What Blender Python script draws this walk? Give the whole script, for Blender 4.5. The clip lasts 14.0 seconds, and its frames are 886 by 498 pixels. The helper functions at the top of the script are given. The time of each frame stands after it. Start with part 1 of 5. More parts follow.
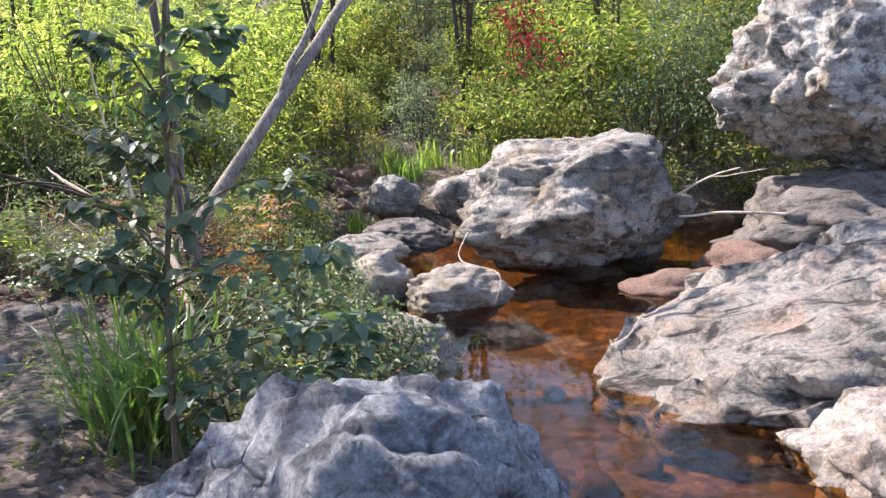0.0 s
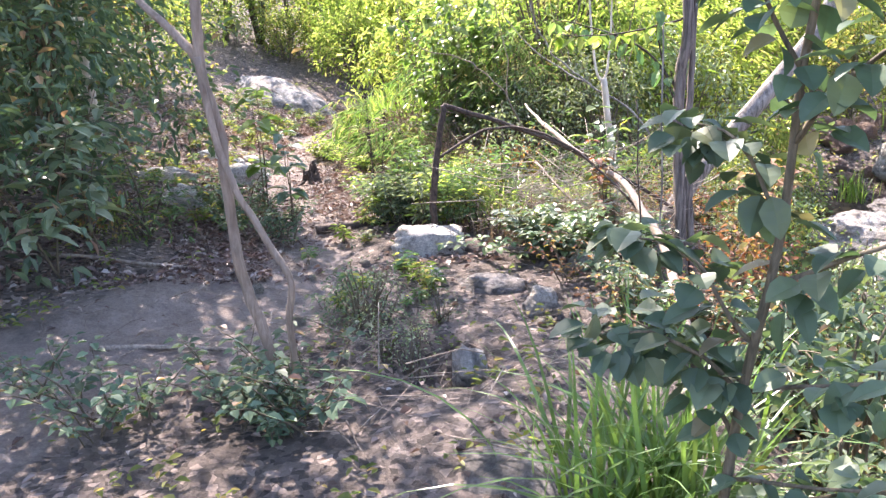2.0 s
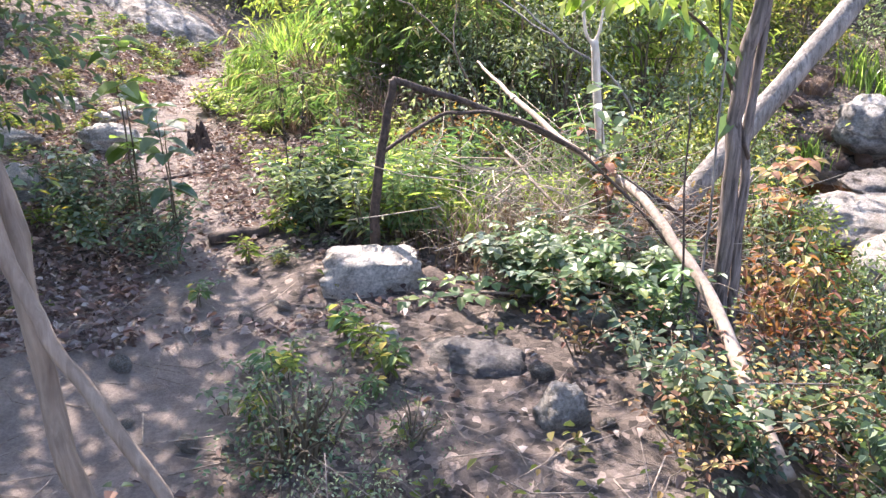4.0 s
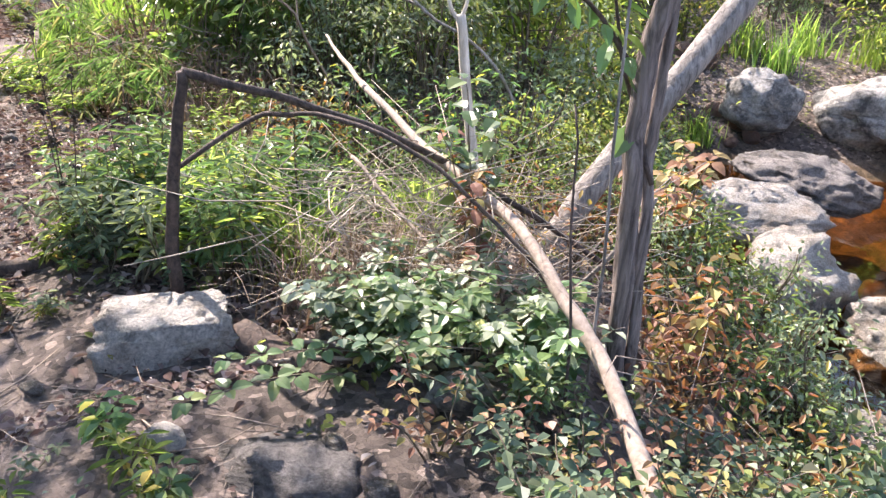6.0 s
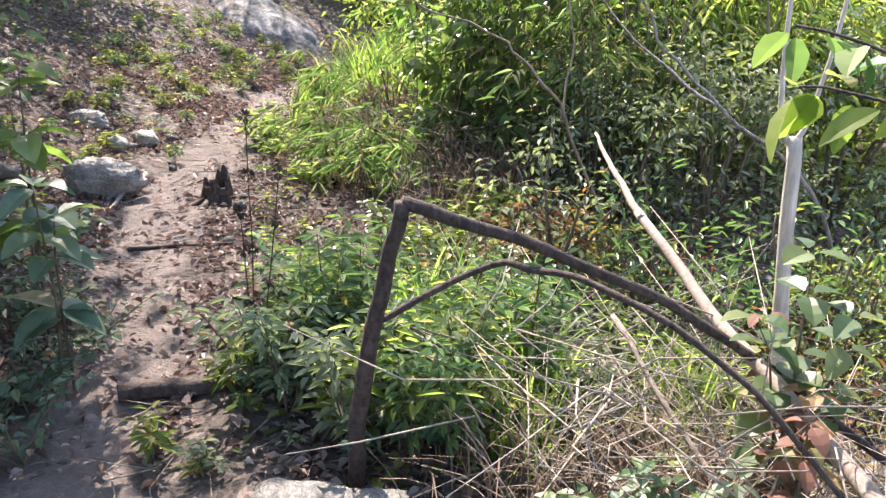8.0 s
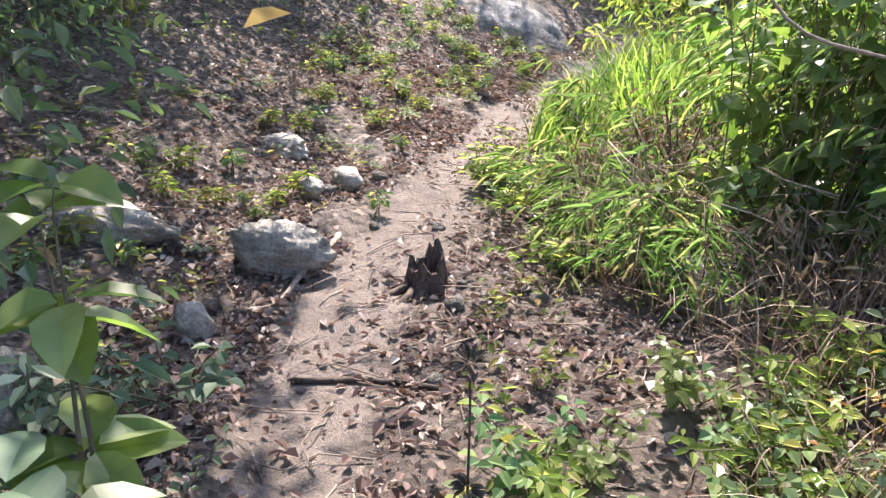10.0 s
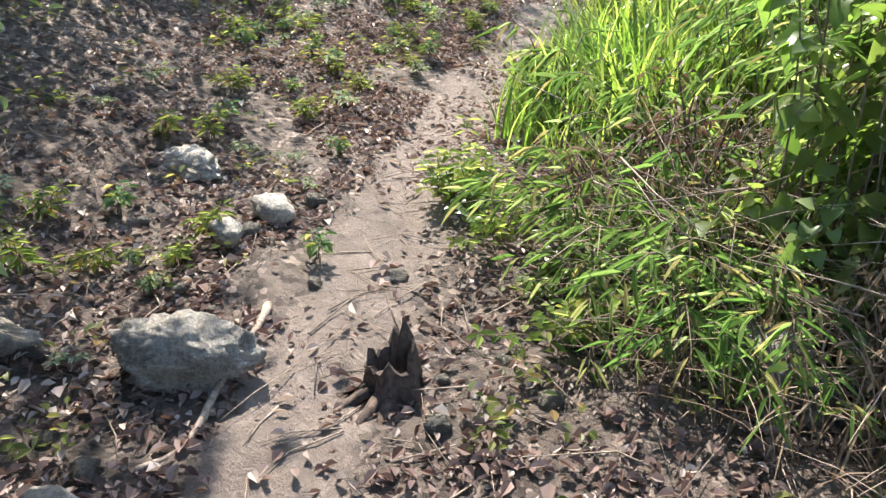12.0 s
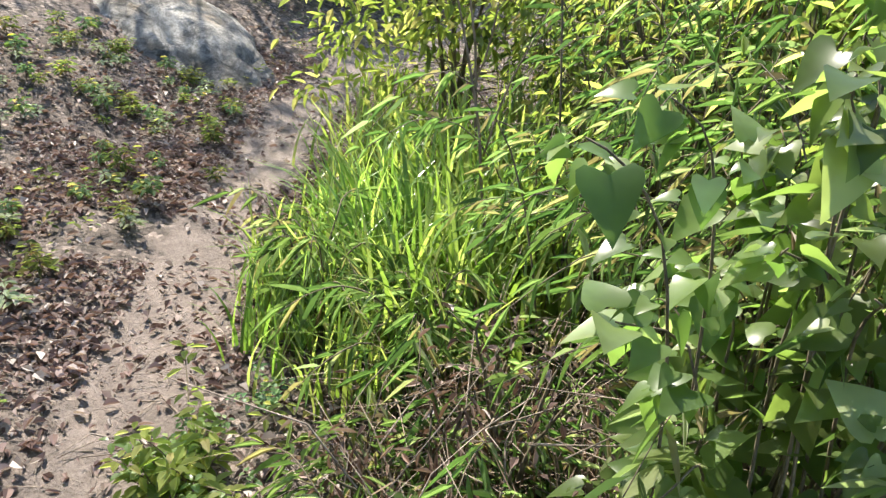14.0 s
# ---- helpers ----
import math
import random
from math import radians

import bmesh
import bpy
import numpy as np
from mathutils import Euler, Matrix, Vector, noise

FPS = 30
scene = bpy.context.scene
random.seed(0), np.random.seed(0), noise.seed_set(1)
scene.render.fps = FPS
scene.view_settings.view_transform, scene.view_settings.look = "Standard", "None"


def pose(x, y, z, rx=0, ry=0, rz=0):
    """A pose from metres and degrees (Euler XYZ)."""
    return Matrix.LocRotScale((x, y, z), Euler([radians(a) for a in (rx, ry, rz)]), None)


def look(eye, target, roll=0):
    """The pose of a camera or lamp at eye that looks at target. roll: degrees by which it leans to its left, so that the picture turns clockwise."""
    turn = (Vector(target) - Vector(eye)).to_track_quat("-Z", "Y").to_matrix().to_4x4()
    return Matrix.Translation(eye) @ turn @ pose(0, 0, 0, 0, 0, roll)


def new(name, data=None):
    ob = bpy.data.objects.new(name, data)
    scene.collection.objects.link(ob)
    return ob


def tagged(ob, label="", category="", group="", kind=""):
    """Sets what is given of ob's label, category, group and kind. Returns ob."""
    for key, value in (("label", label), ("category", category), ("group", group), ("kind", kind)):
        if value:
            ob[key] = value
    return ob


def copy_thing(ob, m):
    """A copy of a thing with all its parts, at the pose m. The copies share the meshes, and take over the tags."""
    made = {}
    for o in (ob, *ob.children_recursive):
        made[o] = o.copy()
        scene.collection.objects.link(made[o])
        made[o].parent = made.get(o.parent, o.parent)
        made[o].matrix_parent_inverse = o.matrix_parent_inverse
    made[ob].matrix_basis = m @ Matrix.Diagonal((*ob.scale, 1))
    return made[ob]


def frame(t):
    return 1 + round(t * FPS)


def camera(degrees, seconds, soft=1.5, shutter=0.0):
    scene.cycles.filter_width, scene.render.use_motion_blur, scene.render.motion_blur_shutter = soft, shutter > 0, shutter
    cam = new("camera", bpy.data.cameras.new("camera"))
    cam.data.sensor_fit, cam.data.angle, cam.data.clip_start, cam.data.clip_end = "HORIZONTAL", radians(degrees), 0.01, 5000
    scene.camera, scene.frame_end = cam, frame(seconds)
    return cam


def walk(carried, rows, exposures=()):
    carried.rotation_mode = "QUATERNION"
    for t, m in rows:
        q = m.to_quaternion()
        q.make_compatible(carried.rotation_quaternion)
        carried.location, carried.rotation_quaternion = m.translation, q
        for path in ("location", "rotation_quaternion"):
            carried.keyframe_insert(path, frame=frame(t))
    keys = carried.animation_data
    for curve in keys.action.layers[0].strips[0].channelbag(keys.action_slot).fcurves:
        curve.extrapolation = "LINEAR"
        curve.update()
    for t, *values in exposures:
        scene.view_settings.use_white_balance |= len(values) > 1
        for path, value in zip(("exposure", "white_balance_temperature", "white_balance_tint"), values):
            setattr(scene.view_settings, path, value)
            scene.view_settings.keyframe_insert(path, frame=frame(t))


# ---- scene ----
cam = camera(58.8, 14.0, soft=1.4)
PATH = [
    (0, (0.028, 0.355, 1.534), (-0.007, 2.311, 1.118), -3.2),
    (0.5, (-0.039, 0.684, 1.533), (-0.45, 2.593, 1.098), -3.3),
    (1, (-0.175, 1.02, 1.566), (-0.909, 2.821, 1.099), -3.5),
    (1.5, (-0.328, 1.158, 1.573), (-1.296, 2.832, 1.065), -3.7),
    (2, (-0.636, 1.323, 1.613), (-1.663, 2.95, 1.069), -2.3),
    (4.5, (-1.561, 2.558, 1.733), (-2.182, 4.289, 0.946), 1.9),
    (5, (-1.489, 2.711, 1.747), (-1.976, 4.471, 0.931), 3.0),
    (5.5, (-1.48, 2.825, 1.724), (-1.928, 4.592, 0.902), 3.2),
    (6, (-1.634, 3.143, 1.691), (-2.122, 4.898, 0.864), 2.7),
    (6.5, (-1.599, 3.337, 1.755), (-2.115, 5.091, 0.946), 2.8),
    (7, (-1.595, 3.484, 1.77), (-2.165, 5.237, 0.993), 3.3),
    (7.5, (-1.828, 3.688, 1.774), (-2.597, 5.369, 1.009), 4.0),
    (8, (-2.053, 3.865, 1.695), (-3.08, 5.419, 0.968), 4.4),
    (8.5, (-2.241, 4.076, 1.67), (-3.489, 5.473, 0.968), 4.4),
    (9, (-2.534, 4.383, 1.623), (-3.952, 5.6, 0.911), 3.9),
    (11.5, (-3.795, 5.192, 1.767), (-5.112, 6.369, 0.83), 0.5),
    (12, (-3.906, 5.368, 1.721), (-5.152, 6.594, 0.749), 0.3),
    (12.5, (-4.016, 5.589, 1.779), (-5.183, 6.88, 0.792), 0.4),
    (13, (-4.178, 5.778, 1.818), (-5.249, 7.159, 0.845), 1.6),
    (13.5, (-4.482, 6.088, 1.933), (-5.445, 7.564, 0.987), 2.8),
    (14, (-4.552, 6.302, 1.971), (-5.379, 7.885, 1.07), 4.8),
]
walk(cam, [(t, look(eye, target, roll)) for t, eye, target, roll in PATH], [(0, 1.5, 6600, 18), (0.9, 1.7, 6600, 19), (2.0, 2.45, 6600, 22), (5, 2.15, 6600, 21), (8, 2.0, 6600, 18), (9, 2.2, 6600, 19), (11.5, 1.92, 6600, 10), (12.5, 1.95, 6600, 9), (14, 1.85, 6600, 8)])

# ---- world, sun ----
SUN_FROM = Vector((-0.84, 0.54, 0.0)).normalized()
SUN_EL = radians(47)
world = bpy.data.worlds.new("world")
scene.world = world
world.use_nodes = True
wn = world.node_tree.nodes
sky = wn.new("ShaderNodeTexSky")
sky.sky_type, sky.sun_disc = "NISHITA", False
sky.sun_elevation = SUN_EL
sky.sun_rotation = math.atan2(SUN_FROM.x, SUN_FROM.y)
wn["Background"].inputs[1].default_value = 0.15
world.node_tree.links.new(sky.outputs[0], wn["Background"].inputs[0])
sun_way = Vector((SUN_FROM.x * math.cos(SUN_EL), SUN_FROM.y * math.cos(SUN_EL), math.sin(SUN_EL)))
sun = new("sun", bpy.data.lights.new("sun", "SUN"))
sun.data.energy, sun.data.angle, sun.data.color = 4.1, radians(0.5), (1.0, 0.93, 0.82)
sun.matrix_world = look(sun_way * 60, (0, 0, 0))

# ---- materials ----
def nodes_of(name):
    m = bpy.data.materials.new(name)
    m.use_nodes = True
    nt = m.node_tree
    nt.nodes.clear()
    out = nt.nodes.new("ShaderNodeOutputMaterial")
    return m, nt, out


def node(nt, kind, links=None, **values):
    n = nt.nodes.new(kind)
    for k, v in values.items():
        if k == "op":
            n.operation = v
        elif k == "blend":
            n.blend_type = v
        elif k == "mixtype":
            n.data_type = v
    for k, v in (links or {}).items():
        if isinstance(v, bpy.types.NodeSocket):
            nt.links.new(v, n.inputs[k])
        else:
            n.inputs[k].default_value = v
    return n


def ramp(nt, fac, stops):
    r = nt.nodes.new("ShaderNodeValToRGB")
    nt.links.new(fac, r.inputs[0])
    el = r.color_ramp.elements
    while len(el) < len(stops):
        el.new(0.5)
    for e, (p, c) in zip(el, stops):
        e.position = p
        e.color = (c, c, c, 1) if isinstance(c, (int, float)) else (*c, 1)
    return r.outputs[0]


def mix(nt, fac, a, b, blend="MIX"):
    n = nt.nodes.new("ShaderNodeMix")
    n.data_type, n.blend_type = "RGBA", blend
    for sock, v in ((n.inputs[0], fac), (n.inputs[6], a), (n.inputs[7], b)):
        if isinstance(v, bpy.types.NodeSocket):
            nt.links.new(v, sock)
        elif isinstance(v, tuple):
            sock.default_value = (*v, 1)
        else:
            sock.default_value = v
    return n.outputs[2]


def coords(nt, scale=(1, 1, 1), rot=(0, 0, 0), kind="Object"):
    t = nt.nodes.new("ShaderNodeTexCoord")
    return node(nt, "ShaderNodeMapping", {0: t.outputs[kind], "Scale": scale, "Rotation": rot}).outputs[0]


def noise_tex(nt, vec, scale, detail=6.0, rough=0.6, dist=0.0):
    return node(nt, "ShaderNodeTexNoise", {"Vector": vec, "Scale": scale, "Detail": detail, "Roughness": rough, "Distortion": dist}).outputs[0]


def bump(nt, height, strength, distance=0.02, normal=None):
    links = {"Height": height, "Strength": strength, "Distance": distance}
    if normal is not None:
        links["Normal"] = normal
    return node(nt, "ShaderNodeBump", links).outputs[0]


def principled(nt, out, colour, rough, normal=None, **more):
    links = {"Base Color": colour if isinstance(colour, bpy.types.NodeSocket) else (*colour, 1), "Roughness": rough}
    if normal is not None:
        links["Normal"] = normal
    links.update(more)
    p = node(nt, "ShaderNodeBsdfPrincipled", links)
    nt.links.new(p.outputs[0], out.inputs[0])
    return p


def leaf_mat(name, stops, rough=0.42, through_light=0.52, tint=(1.45, 1.62, 0.82), hue=(0.468, 0.503)):
    """Leaf: colours vary leaf by leaf and plant by plant; light shines through."""
    m, nt, out = nodes_of(name)
    isl = nt.nodes.new("ShaderNodeNewGeometry").outputs["Random Per Island"]
    rnd = nt.nodes.new("ShaderNodeObjectInfo").outputs["Random"]
    base = ramp(nt, isl, stops)
    blot = noise_tex(nt, coords(nt), 9.0, 3.0)
    base = mix(nt, 1.0, base, ramp(nt, blot, [(0.3, 0.7), (0.7, 1.15)]), "MULTIPLY")
    hsv = node(nt, "ShaderNodeHueSaturation", {"Color": base})
    nt.links.new(node(nt, "ShaderNodeMapRange", {0: rnd, 3: hue[0], 4: hue[1]}).outputs[0], hsv.inputs["Hue"])
    nt.links.new(node(nt, "ShaderNodeMapRange", {0: rnd, 3: 0.85, 4: 1.2}).outputs[0], hsv.inputs["Value"])
    base = hsv.outputs[0]
    p = node(nt, "ShaderNodeBsdfPrincipled", {"Base Color": base, "Roughness": rough, "Specular IOR Level": 0.4})
    t = node(nt, "ShaderNodeBsdfTranslucent", {0: mix(nt, 1.0, base, tint, "MULTIPLY")})
    mixer = node(nt, "ShaderNodeMixShader", {0: through_light, 1: p.outputs[0], 2: t.outputs[0]})
    nt.links.new(mixer.outputs[0], out.inputs[0])
    return m


LEAF_MID = leaf_mat("leaf_mid", [(0.0, (0.06, 0.095, 0.03)), (0.5, (0.15, 0.19, 0.065)), (0.85, (0.26, 0.28, 0.11)), (1.0, (0.38, 0.28, 0.12))], 0.38, 0.6)
LEAF_LIGHT = leaf_mat("leaf_light", [(0.0, (0.09, 0.14, 0.045)), (0.5, (0.22, 0.30, 0.095)), (0.8, (0.35, 0.41, 0.15)), (1.0, (0.55, 0.50, 0.27))], 0.3, 0.68)
LEAF_CANE = leaf_mat("leaf_cane", [(0.0, (0.055, 0.095, 0.035)), (0.4, (0.13, 0.2, 0.07)), (0.68, (0.22, 0.29, 0.12)), (0.8, (0.38, 0.43, 0.28)), (0.88, (0.40, 0.33, 0.2)), (1.0, (0.26, 0.19, 0.12))], 0.28, 0.56, (1.2, 1.4, 0.8), (0.485, 0.512))
LEAF_DARK = leaf_mat("leaf_dark", [(0.0, (0.06, 0.1, 0.065)), (0.6, (0.1, 0.155, 0.095)), (0.92, (0.16, 0.2, 0.11)), (1.0, (0.32, 0.2, 0.12))], 0.5, 0.28)
LEAF_GREY = leaf_mat("leaf_grey", [(0.0, (0.12, 0.16, 0.10)), (0.6, (0.22, 0.27, 0.17)), (1.0, (0.40, 0.43, 0.31))], 0.45, 0.3)
LEAF_BROAD = leaf_mat("leaf_broad", [(0.0, (0.07, 0.14, 0.06)), (0.6, (0.13, 0.21, 0.09)), (0.94, (0.22, 0.28, 0.1)), (1.0, (0.5, 0.42, 0.08))], 0.36, 0.36)
LEAF_HEART = leaf_mat("leaf_heart", [(0.0, (0.08, 0.14, 0.045)), (0.6, (0.16, 0.23, 0.08)), (1.0, (0.36, 0.43, 0.24))], 0.3, 0.6)
LEAF_RED = leaf_mat("leaf_red", [(0.0, (0.42, 0.06, 0.05)), (0.6, (0.55, 0.15, 0.11)), (1.0, (0.5, 0.25, 0.12))], 0.5, 0.4, (1.2, 0.7, 0.5))
LEAF_RUST = leaf_mat("leaf_rust", [(0.0, (0.22, 0.12, 0.075)), (0.45, (0.34, 0.22, 0.12)), (0.75, (0.42, 0.37, 0.13)), (1.0, (0.18, 0.24, 0.08))], 0.6, 0.4, (1.2, 0.85, 0.4))
GRASS = leaf_mat("grass", [(0.0, (0.06, 0.13, 0.04)), (0.6, (0.12, 0.205, 0.065)), (1.0, (0.26, 0.3, 0.13))], 0.34, 0.36)
# lighter copy of the grass colours, with sunlight painted in
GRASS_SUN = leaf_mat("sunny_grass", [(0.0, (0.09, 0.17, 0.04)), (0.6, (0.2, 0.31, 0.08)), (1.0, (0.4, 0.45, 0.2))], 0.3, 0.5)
STRAW = leaf_mat("straw", [(0.0, (0.13, 0.092, 0.06)), (0.6, (0.24, 0.18, 0.12)), (1.0, (0.44, 0.37, 0.28))], 0.7, 0.25, (1.0, 0.9, 0.7))
LITTER = leaf_mat("dead_leaf", [(0.0, (0.085, 0.06, 0.048)), (0.3, (0.18, 0.13, 0.1)), (0.6, (0.28, 0.215, 0.175)), (0.85, (0.37, 0.31, 0.265)), (1.0, (0.55, 0.51, 0.46))], 0.45, 0.25, (1.0, 0.85, 0.65))
PETAL = leaf_mat("petal", [(0.0, (0.6, 0.12, 0.45)), (1.0, (0.75, 0.22, 0.6))], 0.5, 0.4, (1.2, 0.9, 1.1))
SEED = leaf_mat("seed_head", [(0.0, (0.03, 0.025, 0.02)), (1.0, (0.09, 0.07, 0.05))], 0.8, 0.05)


def bark_mat(name, dark, light, stretch=7.0, strength=0.9, shade=0.35):
    m, nt, out = nodes_of(name)
    v = coords(nt, (1, 1, 1 / stretch))
    n1 = noise_tex(nt, v, 55.0, 8.0, 0.65, 0.6)
    n2 = noise_tex(nt, coords(nt), 6.0, 4.0)
    c = mix(nt, ramp(nt, n1, [(shade, 0.0), (0.68, 1.0)]), dark, light)
    c = mix(nt, 1.0, c, ramp(nt, n2, [(0.3, 0.65), (0.7, 1.2)]), "MULTIPLY")
    principled(nt, out, c, 0.85, bump(nt, n1, strength, 0.012))
    return m


BARK_GREY = bark_mat("bark_grey", (0.10, 0.085, 0.075), (0.42, 0.37, 0.33))
BARK_SHAG = bark_mat("bark_shaggy", (0.05, 0.037, 0.033), (0.33, 0.265, 0.235), 12.0, 1.0)
BARK_PALE = bark_mat("bark_pale", (0.36, 0.28, 0.21), (0.74, 0.66, 0.56), 9.0, 0.35, 0.2)
BARK_TAN = bark_mat("bark_tan", (0.13, 0.085, 0.06), (0.33, 0.25, 0.19), 9.0, 0.4, 0.25)
BARK_LOG = bark_mat("bark_log", (0.20, 0.145, 0.11), (0.42, 0.34, 0.28), 3.0, 0.4, 0.25)
BARK_DARK = bark_mat("bark_dark", (0.028, 0.019, 0.015), (0.125, 0.085, 0.067), 1.5, 0.8)
STEM = bark_mat("stem_bark", (0.06, 0.05, 0.03), (0.22, 0.17, 0.11), 5.0, 0.4)
TWIG_PALE = bark_mat("pale_twig", (0.24, 0.185, 0.14), (0.48, 0.41, 0.335), 2.0, 0.4)
TWIG = bark_mat("dry_twig", (0.14, 0.10, 0.075), (0.40, 0.33, 0.27), 2.0, 0.4)


def rock_mat(name, pale, mid, dark, lichen=0.5, strata=0.0, warm=None, scale=1.0, crackle=0.2):
    """Weathered quartzite: pale mineral, grey lichen crust, dark cracks, warm iron stains."""
    m, nt, out = nodes_of(name)
    v = coords(nt)
    big = noise_tex(nt, v, 1.6 * scale, 5.0, 0.6, 0.5)
    med = noise_tex(nt, v, 7.0 * scale, 8.0, 0.68, 0.4)
    fine = noise_tex(nt, v, 42.0 * scale, 8.0, 0.75)
    c = mix(nt, ramp(nt, big, [(0.38, 0.0), (0.62, 1.0)]), pale, mid)
    if warm:
        iron = noise_tex(nt, coords(nt, (1, 1, 1.8)), 3.1 * scale, 4.0, 0.55)
        c = mix(nt, ramp(nt, iron, [(0.5, 0.0), (0.68, 0.75)]), c, warm)
    c = mix(nt, ramp(nt, med, [(lichen - 0.02, 0.0), (lichen + 0.1, 0.85)]), c, dark)
    crack = node(nt, "ShaderNodeTexVoronoi", {"Vector": mix(nt, 0.12, v, noise_col(nt, v, 5.0)), "Scale": 4.5 * scale})
    crack.feature = "DISTANCE_TO_EDGE"
    ck = ramp(nt, crack.outputs[0], [(0.0, 0.0), (0.035, 1.0)])
    ckm = mix(nt, ramp(nt, noise_tex(nt, v, 2.3 * scale, 3.0), [(0.40, 0.0), (0.5, 1.0)]), ck, (1.0, 1.0, 1.0))
    c = mix(nt, crackle, c, ckm, "MULTIPLY")
    c = mix(nt, 1.0, c, ramp(nt, fine, [(0.32, 0.4), (0.64, 1.28)]), "MULTIPLY")
    h = mix(nt, 0.5, med, fine)
    if strata:
        ridge = noise_tex(nt, coords(nt, (0.45, 2.2, 3.2), (0.15, 0.1, 0.25)), 2.4, 7.0, 0.55, 0.9)
        line = ramp(nt, ridge, [(0.39, 0.1), (0.475, 1.0)])
        c = mix(nt, strata, c, line, "MULTIPLY")
        h = mix(nt, 0.45, h, line)
    nrm = bump(nt, h, 0.6, 0.05)
    nrm = bump(nt, fine, 0.75, 0.02, nrm)
    nrm = bump(nt, ckm, 0.5 * crackle, 0.02, nrm)
    principled(nt, out, c, 0.82, nrm)
    return m


def noise_col(nt, v, scale):
    return node(nt, "ShaderNodeTexNoise", {"Vector": v, "Scale": scale, "Detail": 3.0}).outputs[1]


# white stone; the blue of open-sky shade is mixed into its colours
ROCK_WHITE = rock_mat("rock_white", (0.84, 0.87, 0.93), (0.64, 0.67, 0.74), (0.2, 0.22, 0.27), 0.515, 0.6, None, 1.8, 0.95)
ROCK_GREY = rock_mat("rock_grey", (0.5, 0.465, 0.42), (0.21, 0.2, 0.188), (0.07, 0.068, 0.065), 0.51, 0.45, (0.32, 0.235, 0.15), 0.9)
ROCK_LEDGE = rock_mat("rock_ledge", (0.40, 0.37, 0.335), (0.26, 0.24, 0.22), (0.09, 0.085, 0.08), 0.54, 0.9, (0.36, 0.25, 0.20), 0.9, 0.0)
ROCK_TALL = rock_mat("rock_tall", (0.60, 0.57, 0.54), (0.40, 0.385, 0.37), (0.08, 0.08, 0.085), 0.5, 0.25, (0.46, 0.34, 0.21), 0.9)
ROCK_PINK = rock_mat("rock_pink", (0.36, 0.23, 0.175), (0.28, 0.18, 0.14), (0.13, 0.095, 0.08), 0.58, 0.0, (0.32, 0.17, 0.12), 1.2)
ROCK_CREAM = rock_mat("rock_cream", (0.55, 0.50, 0.44), (0.40, 0.36, 0.315), (0.19, 0.175, 0.155), 0.53, 0.4, (0.30, 0.22, 0.15), 1.8)
ROCK_BLEACHED = rock_mat("rock_bleached", (0.66, 0.61, 0.56), (0.46, 0.40, 0.36), (0.20, 0.17, 0.155), 0.58, 0.6, (0.44, 0.30, 0.25), 1.1, 0.0)
ROCK_PALE = rock_mat("rock_pale", (0.76, 0.70, 0.63), (0.62, 0.56, 0.50), (0.34, 0.305, 0.27), 0.56, 0.4, (0.40, 0.31, 0.22), 1.8)
ROCK_SLATE = rock_mat("rock_slate", (0.28, 0.25, 0.23), (0.18, 0.16, 0.15), (0.07, 0.062, 0.06), 0.55, 0.6, None, 1.4)


